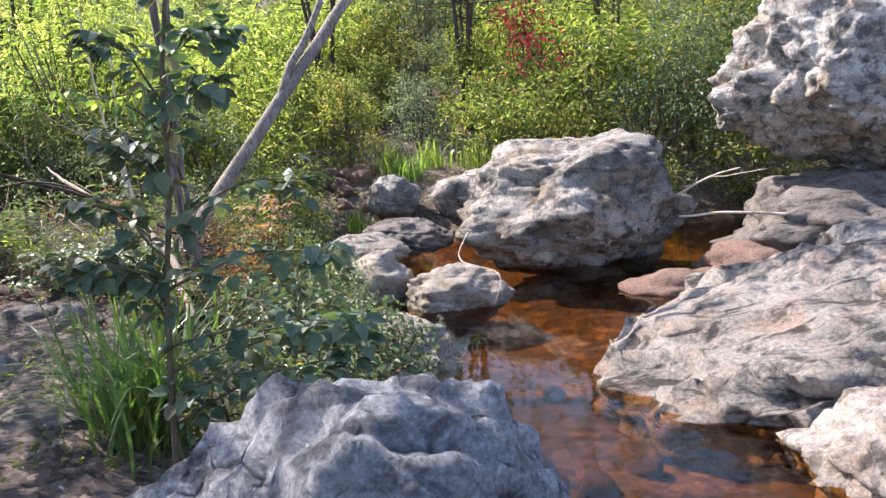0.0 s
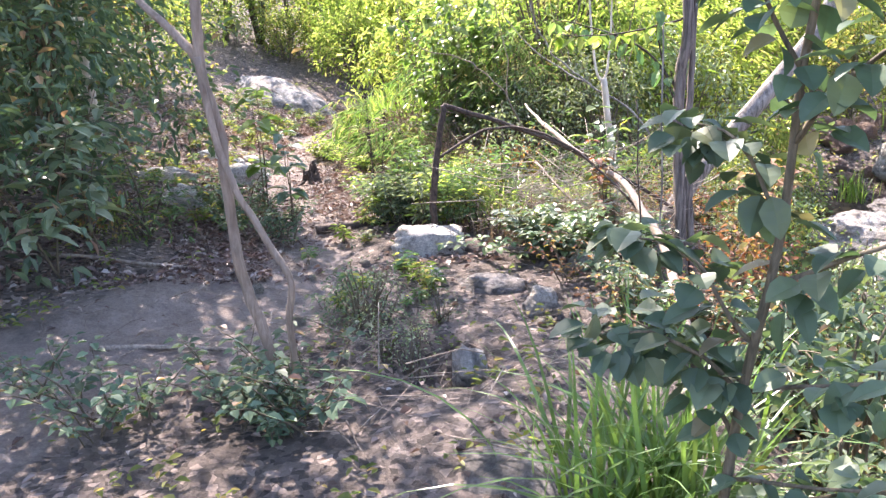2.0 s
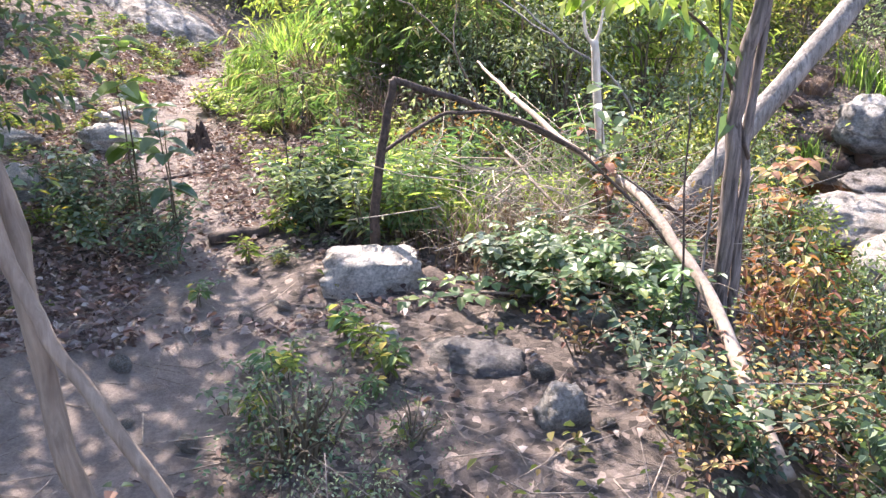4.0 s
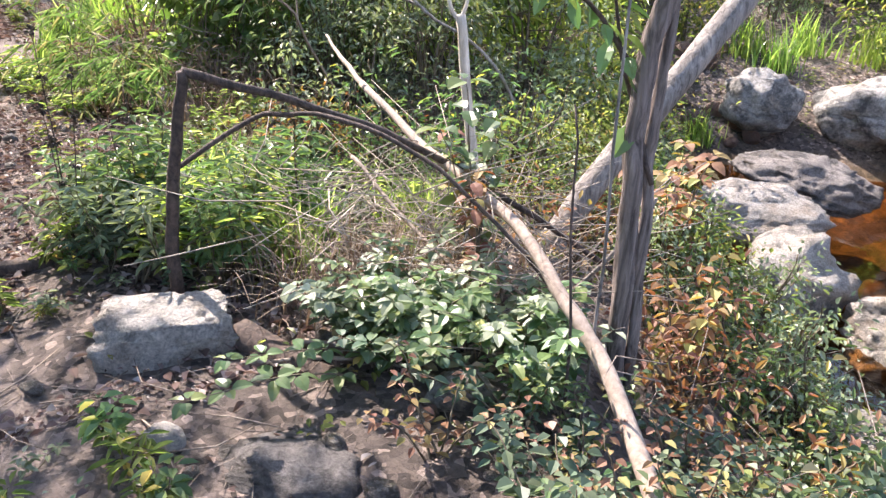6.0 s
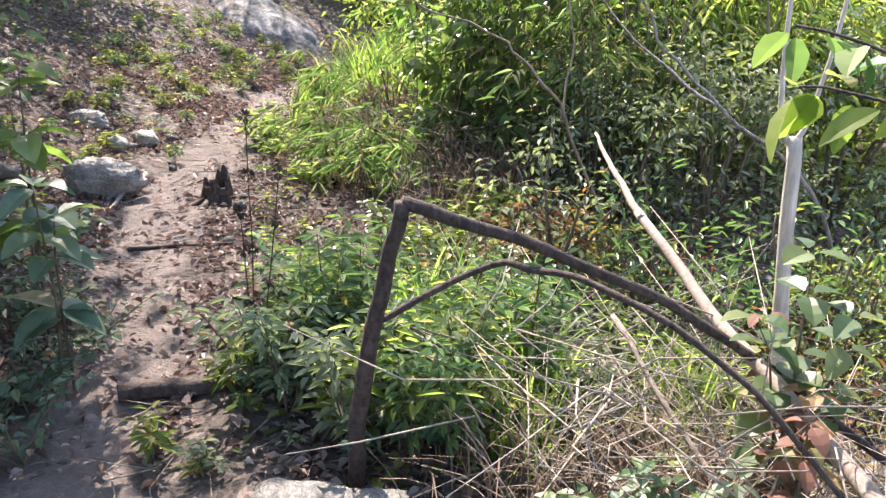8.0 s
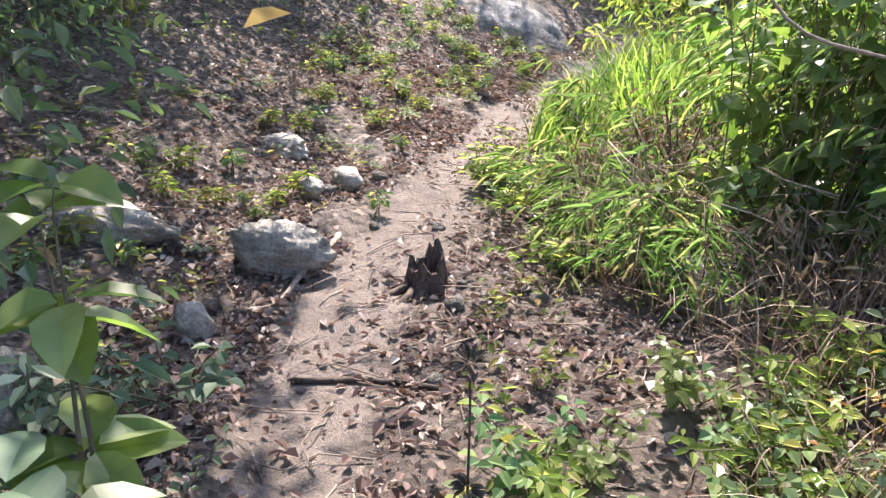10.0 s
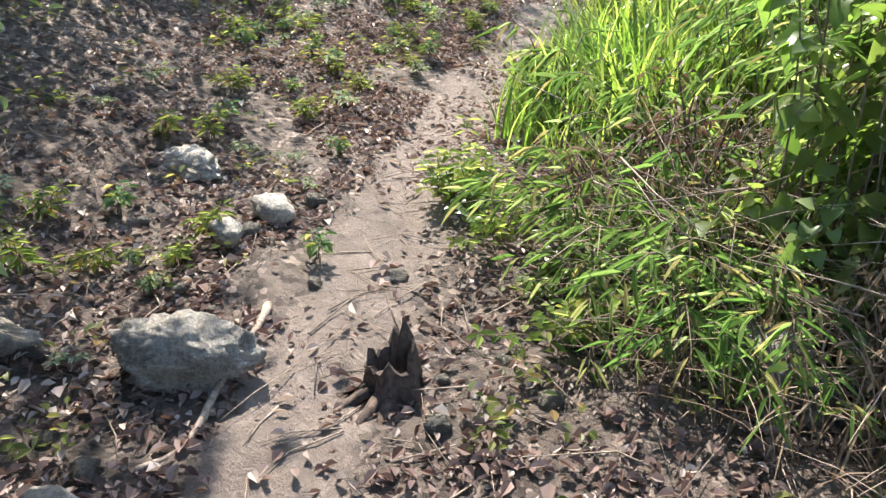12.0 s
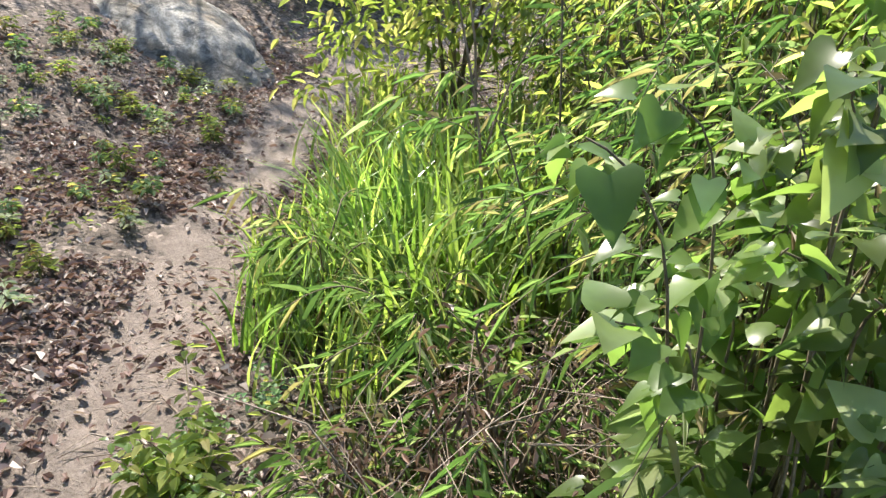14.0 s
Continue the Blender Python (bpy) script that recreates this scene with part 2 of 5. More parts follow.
def ground_mat():
    m, nt, out = nodes_of("ground_soil")
    v = coords(nt)
    big = noise_tex(nt, v, 0.9, 6.0, 0.62)
    med = noise_tex(nt, v, 8.0, 8.0, 0.7)
    fine = noise_tex(nt, v, 90.0, 6.0, 0.75)
    soil = mix(nt, ramp(nt, big, [(0.35, 0.0), (0.65, 1.0)]), (0.15, 0.115, 0.098), (0.25, 0.2, 0.172))
    soil = mix(nt, ramp(nt, med, [(0.48, 0.0), (0.66, 0.8)]), soil, (0.095, 0.07, 0.056))
    lump = noise_tex(nt, v, 22.0, 5.0, 0.65)
    sand = mix(nt, ramp(nt, mix(nt, 0.3, lump, fine), [(0.3, 0.0), (0.7, 1.0)]), (0.235, 0.185, 0.16), (0.38, 0.31, 0.27))
    bits = node(nt, "ShaderNodeTexVoronoi", {"Vector": mix(nt, 0.03, v, noise_col(nt, v, 14.0)), "Scale": 42.0})
    fleck = node(nt, "ShaderNodeSeparateColor", {0: bits.outputs[1]}).outputs[0]
    soil = mix(nt, 1.0, soil, ramp(nt, fleck, [(0.0, 0.3), (0.45, 0.85), (0.85, 1.1), (1.0, 2.3)]), "MULTIPLY")
    trail = node(nt, "ShaderNodeAttribute", {})
    trail.attribute_name = "trail"
    sand = mix(nt, 1.0, sand, ramp(nt, mix(nt, 0.5, med, noise_tex(nt, v, 3.1, 5.0, 0.65)), [(0.35, 0.62), (0.62, 1.12)]), "MULTIPLY")
    edge = node(nt, "ShaderNodeMath", {0: trail.outputs[2], 1: med}, op="ADD").outputs[0]
    c = mix(nt, ramp(nt, edge, [(0.74, 0.0), (1.16, 1.0)]), soil, sand)
    bed = node(nt, "ShaderNodeAttribute", {})
    bed.attribute_name = "bed"
    pebble = node(nt, "ShaderNodeTexVoronoi", {"Vector": v, "Scale": 9.0})
    silt = mix(nt, ramp(nt, big, [(0.35, 0.0), (0.6, 1.0)]), (0.065, 0.045, 0.024), (0.26, 0.165, 0.08))
    silt = mix(nt, ramp(nt, med, [(0.42, 0.0), (0.62, 0.8)]), silt, (0.022, 0.018, 0.011))
    silt = mix(nt, 1.0, silt, ramp(nt, node(nt, "ShaderNodeSeparateColor", {0: pebble.outputs[1]}).outputs[1], [(0.0, 0.55), (0.7, 1.0), (1.0, 1.7)]), "MULTIPLY")
    c = mix(nt, bed.outputs[2], c, silt)
    c = mix(nt, 1.0, c, ramp(nt, fine, [(0.28, 0.76), (0.72, 1.14)]), "MULTIPLY")
    principled(nt, out, c, 0.95, bump(nt, fleck, 0.6, 0.012, bump(nt, mix(nt, 0.35, med, fine), 1.0, 0.09)))
    return m


GROUND = ground_mat()


def water_mat():
    m, nt, out = nodes_of("creek_water")
    n = noise_tex(nt, coords(nt, (1, 0.6, 1)), 5.0, 3.0, 0.5)
    nrm = bump(nt, n, 0.08, 0.03)
    clear = node(nt, "ShaderNodeBsdfTransparent", {0: (0.8, 0.55, 0.29, 1)})
    gloss = node(nt, "ShaderNodeBsdfGlossy", {0: (1, 1, 1, 1), "Roughness": 0.03, "Normal": nrm})
    f = node(nt, "ShaderNodeFresnel", {"IOR": 1.33, "Normal": nrm})
    mixer = node(nt, "ShaderNodeMixShader", {0: f.outputs[0], 1: clear.outputs[0], 2: gloss.outputs[0]})
    nt.links.new(mixer.outputs[0], out.inputs[0])
    return m


WATER = water_mat()


# ---- mesh helpers ----
def mesh_of(name, verts, faces, smooth=False):
    me = bpy.data.meshes.new(name)
    me.from_pydata([tuple(map(float, v)) for v in verts], [], [tuple(map(int, f)) for f in faces])
    if smooth:
        me.polygons.foreach_set("use_smooth", [True] * len(me.polygons))
    me.update()
    return me


def part(name, me, material, parent=None, label=""):
    me.materials.clear()
    me.materials.append(material)
    ob = new(name, me)
    if parent is not None:
        ob.parent = parent
    if label:
        ob["label"] = label
    return ob


def thing(name, place, label, category, group="", rz=0.0):
    ob = new(name)
    ob.empty_display_size = 0.1
    ob.matrix_world = pose(*place, 0, 0, rz)
    return tagged(ob, label, category, group)


class Soup:
    """Gathers vertices and faces of tubes and leaves for one mesh."""

    def __init__(self):
        self.v, self.f = [], []

    def tube(self, pts, radii, sides=6, lump=0.0, rng=None):
        pts = [Vector(p) for p in pts]
        start = sum(len(a) for a in self.v)
        ring = []
        ref = Vector((0.31, 0.87, 0.39))
        for i, p in enumerate(pts):
            t = (pts[min(i + 1, len(pts) - 1)] - pts[max(i - 1, 0)]).normalized()
            a = t.cross(ref).normalized()
            b = t.cross(a)
            for k in range(sides):
                w = 2 * math.pi * k / sides
                r = radii[i] * (1 + (rng.uniform(-lump, lump) if rng else 0))
                ring.append(p + a * (math.cos(w) * r) + b * (math.sin(w) * r))
        self.v.append(np.array([tuple(q) for q in ring]))
        n = len(pts)
        for i in range(n - 1):
            for k in range(sides):
                k2 = (k + 1) % sides
                self.f.append((start + i * sides + k, start + i * sides + k2, start + (i + 1) * sides + k2, start + (i + 1) * sides + k))
        self.f.append(tuple(start + k for k in range(sides))[::-1])
        self.f.append(tuple(start + (n - 1) * sides + k for k in range(sides)))

    def leaves(self, pos, axis, up, length, width, fold=0.25, droop=0.15, belly=0.38):
        """Folded leaves of two quads each, given as arrays."""
        pos, axis, up = np.asarray(pos, float), np.asarray(axis, float), np.asarray(up, float)
        axis = axis / (np.linalg.norm(axis, axis=1, keepdims=True) + 1e-9)
        side = np.cross(axis, up)
        side /= np.linalg.norm(side, axis=1, keepdims=True) + 1e-9
        nrm = np.cross(side, axis)
        L, W = np.asarray(length, float).reshape(-1, 1), np.asarray(width, float).reshape(-1, 1)
        mid1 = pos + axis * L * belly
        mid2 = pos + axis * L * (belly + 0.34) - nrm * L * droop * 0.4
        tip = pos + axis * L - nrm * L * droop
        lift = nrm * W * fold
        vs = np.stack([pos, mid1 + side * W * 0.5 + lift, mid2 + side * W * 0.38 + lift * 0.8, tip, mid2 - side * W * 0.38 + lift * 0.8, mid1 - side * W * 0.5 + lift], 1)
        start = sum(len(a) for a in self.v)
        self.v.append(vs.reshape(-1, 3))
        for i in range(len(pos)):
            s = start + 6 * i
            self.f.append((s, s + 1, s + 2, s + 3))
            self.f.append((s, s + 3, s + 4, s + 5))

    def round_leaves(self, pos, axis, up, length, width, fold=0.2, droop=0.25):
        """Broad leaves with a curved outline, folded along the midrib."""
        pos, axis, up = np.asarray(pos, float), np.asarray(axis, float), np.asarray(up, float)
        axis = axis / (np.linalg.norm(axis, axis=1, keepdims=True) + 1e-9)
        side = np.cross(axis, up)
        side /= np.linalg.norm(side, axis=1, keepdims=True) + 1e-9
        nrm = np.cross(side, axis)
        L, W = np.asarray(length, float).reshape(-1, 1), np.asarray(width, float).reshape(-1, 1)
        ts, ws = [0, 0.12, 0.36, 0.66, 0.9, 1], [0, 0.55, 1.0, 0.85, 0.36, 0]
        mid = [pos + axis * L * t - nrm * L * droop * t * t for t in ts]
        sides = [[mid[i] + side * (sg * 0.5 * ws[i]) * W + nrm * W * fold * ws[i] for i in range(1, 5)] for sg in (1, -1)]
        vs = np.stack(mid + sides[0] + sides[1], 1)
        start = sum(len(a) for a in self.v)
        self.v.append(vs.reshape(-1, 3))
        for i in range(len(pos)):
            s = start + 14 * i
            for o, flip in ((6, False), (10, True)):
                fs = [(0, o, 1), (1, o, o + 1, 2), (2, o + 1, o + 2, 3), (3, o + 2, o + 3, 4), (4, o + 3, 5)]
                for f in fs:
                    f = tuple(s + k for k in f)
                    self.f.append(f[::-1] if flip else f)

    def mesh(self, name, smooth=False):
        return mesh_of(name, np.concatenate(self.v), self.f, smooth)


def sstep(a, b, x):
    t = np.clip((x - a) / (b - a), 0, 1)
    return t * t * (3 - 2 * t)


def bend(pts, steps, rng, wobble):
    """A line through pts, subdivided, with a natural wobble."""
    pts = [Vector(p) for p in pts]
    res = []
    n = len(pts)
    for i in range(n - 1):
        p0, p1, p2, p3 = pts[max(i - 1, 0)], pts[i], pts[i + 1], pts[min(i + 2, n - 1)]
        for k in range(steps):
            t = k / steps
            q = 0.5 * ((2 * p1) + (p2 - p0) * t + (2 * p0 - 5 * p1 + 4 * p2 - p3) * t * t + (3 * p1 - p0 - 3 * p2 + p3) * t ** 3)
            if res:
                q = q + Vector((rng.gauss(0, wobble), rng.gauss(0, wobble), rng.gauss(0, wobble)))
            res.append(q)
    res.append(pts[-1])
    return res[:1] + [a * 0.25 + b * 0.5 + c * 0.25 for a, b, c in zip(res, res[1:], res[2:])] + res[-1:]


def taper(n, r0, r1):
    return [r0 + (r1 - r0) * i / (n - 1) for i in range(n)]


# ---- the lie of the land ----
TRAIL = [(-4.2, -3.0), (-3.7, 1.0), (-3.4, 2.9), (-3.3, 4.2), (-4.1, 5.15), (-5.15, 6.05), (-6.3, 7.65), (-6.95, 8.65), (-7.4, 9.45), (-8.2, 11.5), (-8.8, 20.0)]
TX = np.array([p[0] for p in TRAIL])
TY = np.array([p[1] for p in TRAIL])


def trail_side(x, y):
    """Distance from the trail's line, and the signed distance to its left."""
    best = np.full(np.shape(x), 1e9)
    side = np.zeros(np.shape(x))
    for i in range(len(TRAIL) - 1):
        ax, ay, bx, by = TX[i], TY[i], TX[i + 1], TY[i + 1]
        dx, dy = bx - ax, by - ay
        t = np.clip(((x - ax) * dx + (y - ay) * dy) / (dx * dx + dy * dy), 0, 1)
        d = np.hypot(x - ax - t * dx, y - ay - t * dy)
        s = np.sign(dx * (y - ay) - dy * (x - ax))
        near = d < best
        best = np.where(near, d, best)
        side = np.where(near, s, side)
    return best, best * side


WATER_Z = -0.5


def land(x, y):
    x, y = np.asarray(x, float), np.asarray(y, float)
    left_edge = np.interp(y, [-6, 2, 4, 5.5, 7, 9, 11], [0.9, 0.75, 0.3, -0.1, -0.55, -1.0, -1.9])
    right_edge = np.interp(y, [-6, 3, 4.5, 6, 7.5, 9, 11], [1.9, 1.7, 1.9, 2.4, 3.0, 5.0, 8.0])
    bench = 0.40 - 0.2 * sstep(2.2, 0.4, y)
    left = -0.78 + (bench + 0.78) * sstep(-0.25, 2.05, left_edge - x)
    right = -0.78 + 1.0 * sstep(0.0, 2.2, x - right_edge)
    far = -0.78 + 1.0 * sstep(9.6, 12.5, y - 0.05 * x)
    h = np.maximum(np.maximum(left, right), far)
    d, s = trail_side(x, y)
    h = h + 0.30 * np.clip(s - 0.75, 0, 30) * sstep(1.0, 5.0, y + 0.3 * s)
    h = h + 0.25 * np.clip(y - 13.5, 0, 45) * sstep(-10.5, -6.5, x) + 0.12 * np.clip(y - 14, 0, 40) * sstep(-6.5, -10.5, x)
    h = h + 0.25 * np.clip(x - 6.0, 0, 30)
    h = h - 0.04 * sstep(0.55, 0.1, d)
    h = h - 0.2 * np.exp(-((x + 2.14) / 0.2) ** 2 - ((y - 3.68) / 0.18) ** 2)
    return h


def rough(x, y):
    return 0.05 * noise.noise((x * 0.9, y * 0.9, 0)) + 0.03 * noise.noise((x * 2.7, y * 2.7, 3)) + 0.018 * noise.noise((x * 8, y * 8, 7))


def ground_z(x, y):
    return float(land(x, y)) + rough(x, y)


def build_ground():
    def axis(lo, hi, step, ends):
        inner = list(np.arange(lo, hi + 1e-6, step))
        low = [lo - e for e in ends][::-1]
        return np.array(low + inner + [hi + e for e in ends])
    ends = [0.15, 0.35, 0.65, 1.1, 1.8, 2.8, 4.5, 7, 11, 18, 30, 60, 140, 400]
    xs = axis(-10.5, 5.0, 0.075, ends)
    ys = axis(-0.5, 14.5, 0.075, ends)
    gx, gy = np.meshgrid(xs, ys)
    z = land(gx, gy)
    z = np.minimum(z, 13 + 0.0 * z)
    flat = [(float(a), float(b), float(c) + rough(float(a), float(b))) for a, b, c in zip(gx.ravel(), gy.ravel(), z.ravel())]
    nx = len(xs)
    faces = [(j * nx + i, j * nx + i + 1, (j + 1) * nx + i + 1, (j + 1) * nx + i) for j in range(len(ys) - 1) for i in range(nx - 1)]
    me = mesh_of("ground", flat, faces, True)
    d, s = trail_side(gx, gy)
    width = 0.37 + 0.10 * np.sin(gx * 1.3 + gy * 0.7) + 0.75 * sstep(5.0, 3.9, gy)
    tr = (1 - sstep(0.1, 1.0, d / width)) * 0.75
    a = me.attributes.new("trail", "FLOAT", "POINT")
    a.data.foreach_set("value", tr.ravel().astype(np.float32))
    b = me.attributes.new("bed", "FLOAT", "POINT")
    b.data.foreach_set("value", (1 - sstep(-0.5, -0.3, z)).ravel().astype(np.float32))
    return tagged(part("ground", me, GROUND), "trampled brown soil with a pale sandy trail and creek bed", "ground", kind="structure")


build_ground()
me = mesh_of("water", [(-2.2, -40.0, WATER_Z), (9, -40.0, WATER_Z), (9, 12.5, WATER_Z), (-2.2, 12.5, WATER_Z)], [(0, 1, 2, 3)])
tagged(part("water", me, WATER), "still shallow amber creek water over a silty bed", "water", kind="structure")


# ---- rocks ----
def rock(place, radii, material, label, seed, rz=0.0, tilt=0.0, sub=4, chisel=9, lump=0.22, fine=0.05, bands=0.0, name="boulder", group="", blocky=0.0, cuts=(), crag=0.04, ribs=0.0):
    """A weathered stone: a ball cut by planes, lumped by noise, cracked into facets and ribbed by its bedding."""
    rng = random.Random(seed)
    bm = bmesh.new()
    bmesh.ops.create_icosphere(bm, subdivisions=sub, radius=1)
    planes = []
    for _ in range(chisel):
        n = Vector((rng.gauss(0, 1), rng.gauss(0, 1), rng.gauss(0, 0.8))).normalized()
        planes.append((n, rng.uniform(0.72, 0.92)))
    if blocky:
        for ax in ((1, 0.1, 0.05), (-1, 0.15, 0), (0.1, 1, 0), (0.05, -1, 0.1), (0.1, 0, 1), (0, 0.1, -1)):
            planes.append((Vector(ax).normalized(), blocky * rng.uniform(0.9, 1.1)))
    planes += [(Vector(n).normalized(), d) for n, d in cuts]
    off = Vector((rng.uniform(0, 90), rng.uniform(0, 90), rng.uniform(0, 90)))
    for v in bm.verts:
        p = v.co.copy()
        for n, d in planes:
            over = p.dot(n) - d
            if over > 0:
                p -= n * over * 0.92
        k = 1 + lump * noise.fractal(p * 1.5 + off, 1.0, 2.0, 3) + fine * noise.fractal(p * 6 + off, 0.9, 2.0, 4)
        k += fine * 0.45 * noise.noise(p * 17 + off)
        k -= fine * 1.2 * max(0.0, 0.22 - abs(noise.noise(p * 2.6 + off * 2))) / 0.22
        p *= k
        if crag:
            for size, depth in ((2.3, 1.0), (5.5, 0.42), (12.0, 0.18)):
                q = p * size + off + 0.3 * noise.turbulence_vector(p * size * 0.8 + off, 2, False)
                gap, cell = noise.voronoi(q)
                tilt_way = noise.cell_vector(cell[0] * 37.0)
                p *= 1 + crag * depth * ((q - cell[0]).dot(tilt_way) * 1.3 - 0.45 * max(0.0, 0.12 - (gap[1] - gap[0])) / 0.12)
        if ribs:
            w = p.x * 2.0 + p.y * 5.5 + p.z * 9.0 + 1.6 * noise.noise(p * 1.7 + off) + 0.7 * noise.noise(p * 4.5 + off)
            crest = 1 - abs(math.sin(w * 1.5))
            p.z += ribs * (crest ** 3 - 0.35) * (0.4 + max(0.0, 0.6 + noise.noise(p * 2.2 + off * 3)))
        if bands:
            w = p.z * 9 + 2.2 * noise.noise(p * 1.3 + off) + p.y * 2
            p += Vector((p.x, p.y, 0)) * bands * (abs(math.sin(w)) ** 0.5 - 0.6)
            p.z += bands * 0.6 * math.sin(w * 0.7)
        v.co = Vector((p.x * radii[0], p.y * radii[1], p.z * radii[2]))
    me = bpy.data.meshes.new(name)
    bm.to_mesh(me)
    bm.free()
    me.polygons.foreach_set("use_smooth", [True] * len(me.polygons))
    ob = part(name, me, material)
    ob.matrix_world = pose(*place, tilt, tilt * 0.4, rz)
    return tagged(ob, label, "rock", group)


rock((-0.17, 1.80, 0.10), (0.9, 0.5, 0.88), ROCK_WHITE, "white quartzite boulder with dark cracks beside the creek, tinted blue for skylit shade", 11, 12, 0, 6, 0, 0.09, 0.06, 0, "boulder", "", 0.0,
     [((0.85, -0.1, 0.5), 0.70), ((-0.64, -0.1, 0.76), 0.755), ((0.1, -0.5, 0.86), 0.93), ((0.15, 0.0, 1.0), 0.9)], 0.03)
rock((1.43, 9.25, 0.10), (1.36, 0.95, 0.90), ROCK_GREY, "large rounded grey boulder with tan base standing in the creek", 5, 0, 0, 6, 14, 0.2, 0.03, 0.012, crag=0.05)
rock((3.62, 5.75, -0.75), (2.5, 1.7, 1.2), ROCK_LEDGE, "broad sloping grey rock ledge with dark wavy ridges", 21, 8, 0, 6, 4, 0.12, 0.035, 0.0, crag=0.03, ribs=0.075)
rock((2.95, 3.95, -0.55), (1.2, 1.0, 0.62), ROCK_BLEACHED, "bleached pinkish rock shoulder at the water's edge", 22, 30, 0, 6, 5, 0.2, 0.05, 0.0, crag=0.05, ribs=0.04)
rock((4.55, 8.9, 1.4), (1.5, 1.0, 1.25), ROCK_TALL, "tall craggy grey outcrop with overhanging tan base", 31, 0, 0, 6, 5, 0.16, 0.05, 0, "boulder", "", 0.0, [((-0.6, -0.3, -0.75), 0.72), ((-0.9, -0.4, 0.15), 0.82)], 0.085)
rock((4.6, 8.9, -0.2), (1.7, 1.2, 0.62), ROCK_SLATE, "dark flat bedrock under the craggy outcrop", 32, 0, 0, 5, 6, 0.15, 0.05, crag=0.06)
rock((0.0, 7.50, -0.46), (0.54, 0.36, 0.30), ROCK_CREAM, "pale cream stone lying in the shallow creek", 41, 0, 0, 5, 8, 0.2, 0.05)
rock((-0.50, 5.80, -0.42), (0.50, 0.60, 0.34), ROCK_CREAM, "smooth pale slab of rock on the creek bank", 42, 20, 0, 5, 8, 0.15, 0.04)
rock((-0.74, 7.85, -0.40), (0.36, 0.34, 0.36), ROCK_CREAM, "rounded cream stone at the water's edge", 43, 0, 0, 4)
rock((-0.98, 8.55, -0.20), (0.52, 0.42, 0.2), ROCK_CREAM, "low pale rounded rock on the bank", 44, 10, 0, 5, 7, 0.14, 0.04)
rock((-0.55, 9.45, -0.22), (0.50, 0.34, 0.2), ROCK_SLATE, "layered dark grey slab rock beside the creek", 45, -15, 10, 5, 10, 0.2, 0.06, 0.06)
rock((0.3, 11.2, -0.05), (0.6, 0.45, 0.36), ROCK_GREY, "grey rock half buried in the far bank", 46, 0, 0, 4)
rock((-0.80, 11.1, 0.0), (0.38, 0.32, 0.30), ROCK_GREY, "small grey rounded rock on the far bank", 47, 0, 0, 4)
rock((2.15, 7.65, -0.52), (0.55, 0.36, 0.22), ROCK_PINK, "low pinkish stone rising from the water", 48, 0, 0, 4)
rock((2.9, 8.0, -0.5), (0.5, 0.4, 0.3), ROCK_PINK, "pink weathered stone beside the ledge", 49, 0, 0, 4)
rock((-2.98, 4.92, 0.40), (0.27, 0.2, 0.17), ROCK_PALE, "angular cream block of stone beside the trail", 51, 35, 0, 5, 3, 0.06, 0.025, 0, "boulder", "", 0.66, crag=0.07)
rock((-2.36, 4.52, ground_z(-2.36, 4.52) - 0.02), (0.21, 0.15, 0.08), ROCK_SLATE, "flat brown rock half buried in the trail bank", 52, 10, 0, 4, 9, 0.2, 0.08, 0.05)
rock((-2.00, 4.28, ground_z(-2.0, 4.28) + 0.02), (0.09, 0.07, 0.10), ROCK_CREAM, "yellowish stone on the trail bank", 53, 40, 0, 4, 10)
rock((-2.06, 4.92, ground_z(-2.06, 4.92) + 0.02), (0.11, 0.065, 0.075), ROCK_GREY, "small grey stone under the leafy plants", 54, 20, 0, 3)
rock((-2.70, 4.48, ground_z(-2.7, 4.48) + 0.02), (0.06, 0.045, 0.045), ROCK_PALE, "pale egg-sized stone lying on the trail", 57, 0, 0, 3)
rock((-2.05, 3.72, ground_z(-2.05, 3.72) + 0.06), (0.09, 0.08, 0.13), ROCK_GREY, "upright grey stone in a hollow of the bank", 55, 0, 0, 3)
rock((-6.12, 5.52, 0.48), (0.34, 0.12, 0.11), ROCK_PALE, "long pale rock half sunk in leaf litter", 61, 52, 0, 5, 10, 0.1, 0.03, crag=0.07)
rock((-5.61, 6.08, 0.45), (0.2, 0.11, 0.11), ROCK_PALE, "pale angular rock beside the sandy trail", 62, 46, 6, 5, 8, 0.12, 0.04, crag=0.07)
rock((-5.15, 5.02, 0.47), (0.2, 0.15, 0.13), ROCK_PALE, "white lumpy rock in leaf litter", 63, 0, 0, 5, 8, 0.2, 0.06, crag=0.05)
rock((-6.75, 6.72, ground_z(-6.75, 6.72) + 0.01), (0.17, 0.11, 0.06), ROCK_PALE, "white stone on the leafy slope", 64, 10, 0, 4, 8, 0.25, 0.08)
rock((-4.50, 7.12, 0.42), (0.2, 0.15, 0.14), ROCK_GREY, "grey stone under the bamboo bush", 65, 0, 0, 4)
rock((-5.30, 5.60, 0.42), (0.09, 0.07, 0.07), ROCK_PALE, "fist-sized pale stone on the trail edge", 66, 0, 0, 3)
rock((-6.20, 6.75, 0.44), (0.10, 0.07, 0.06), ROCK_PALE, "small cream stone beside the trail", 67, 0, 0, 3)
rock((-6.13, 6.51, 0.46), (0.07, 0.06, 0.05), ROCK_PALE, "small cream stone beside the trail", 68, 0, 0, 3)
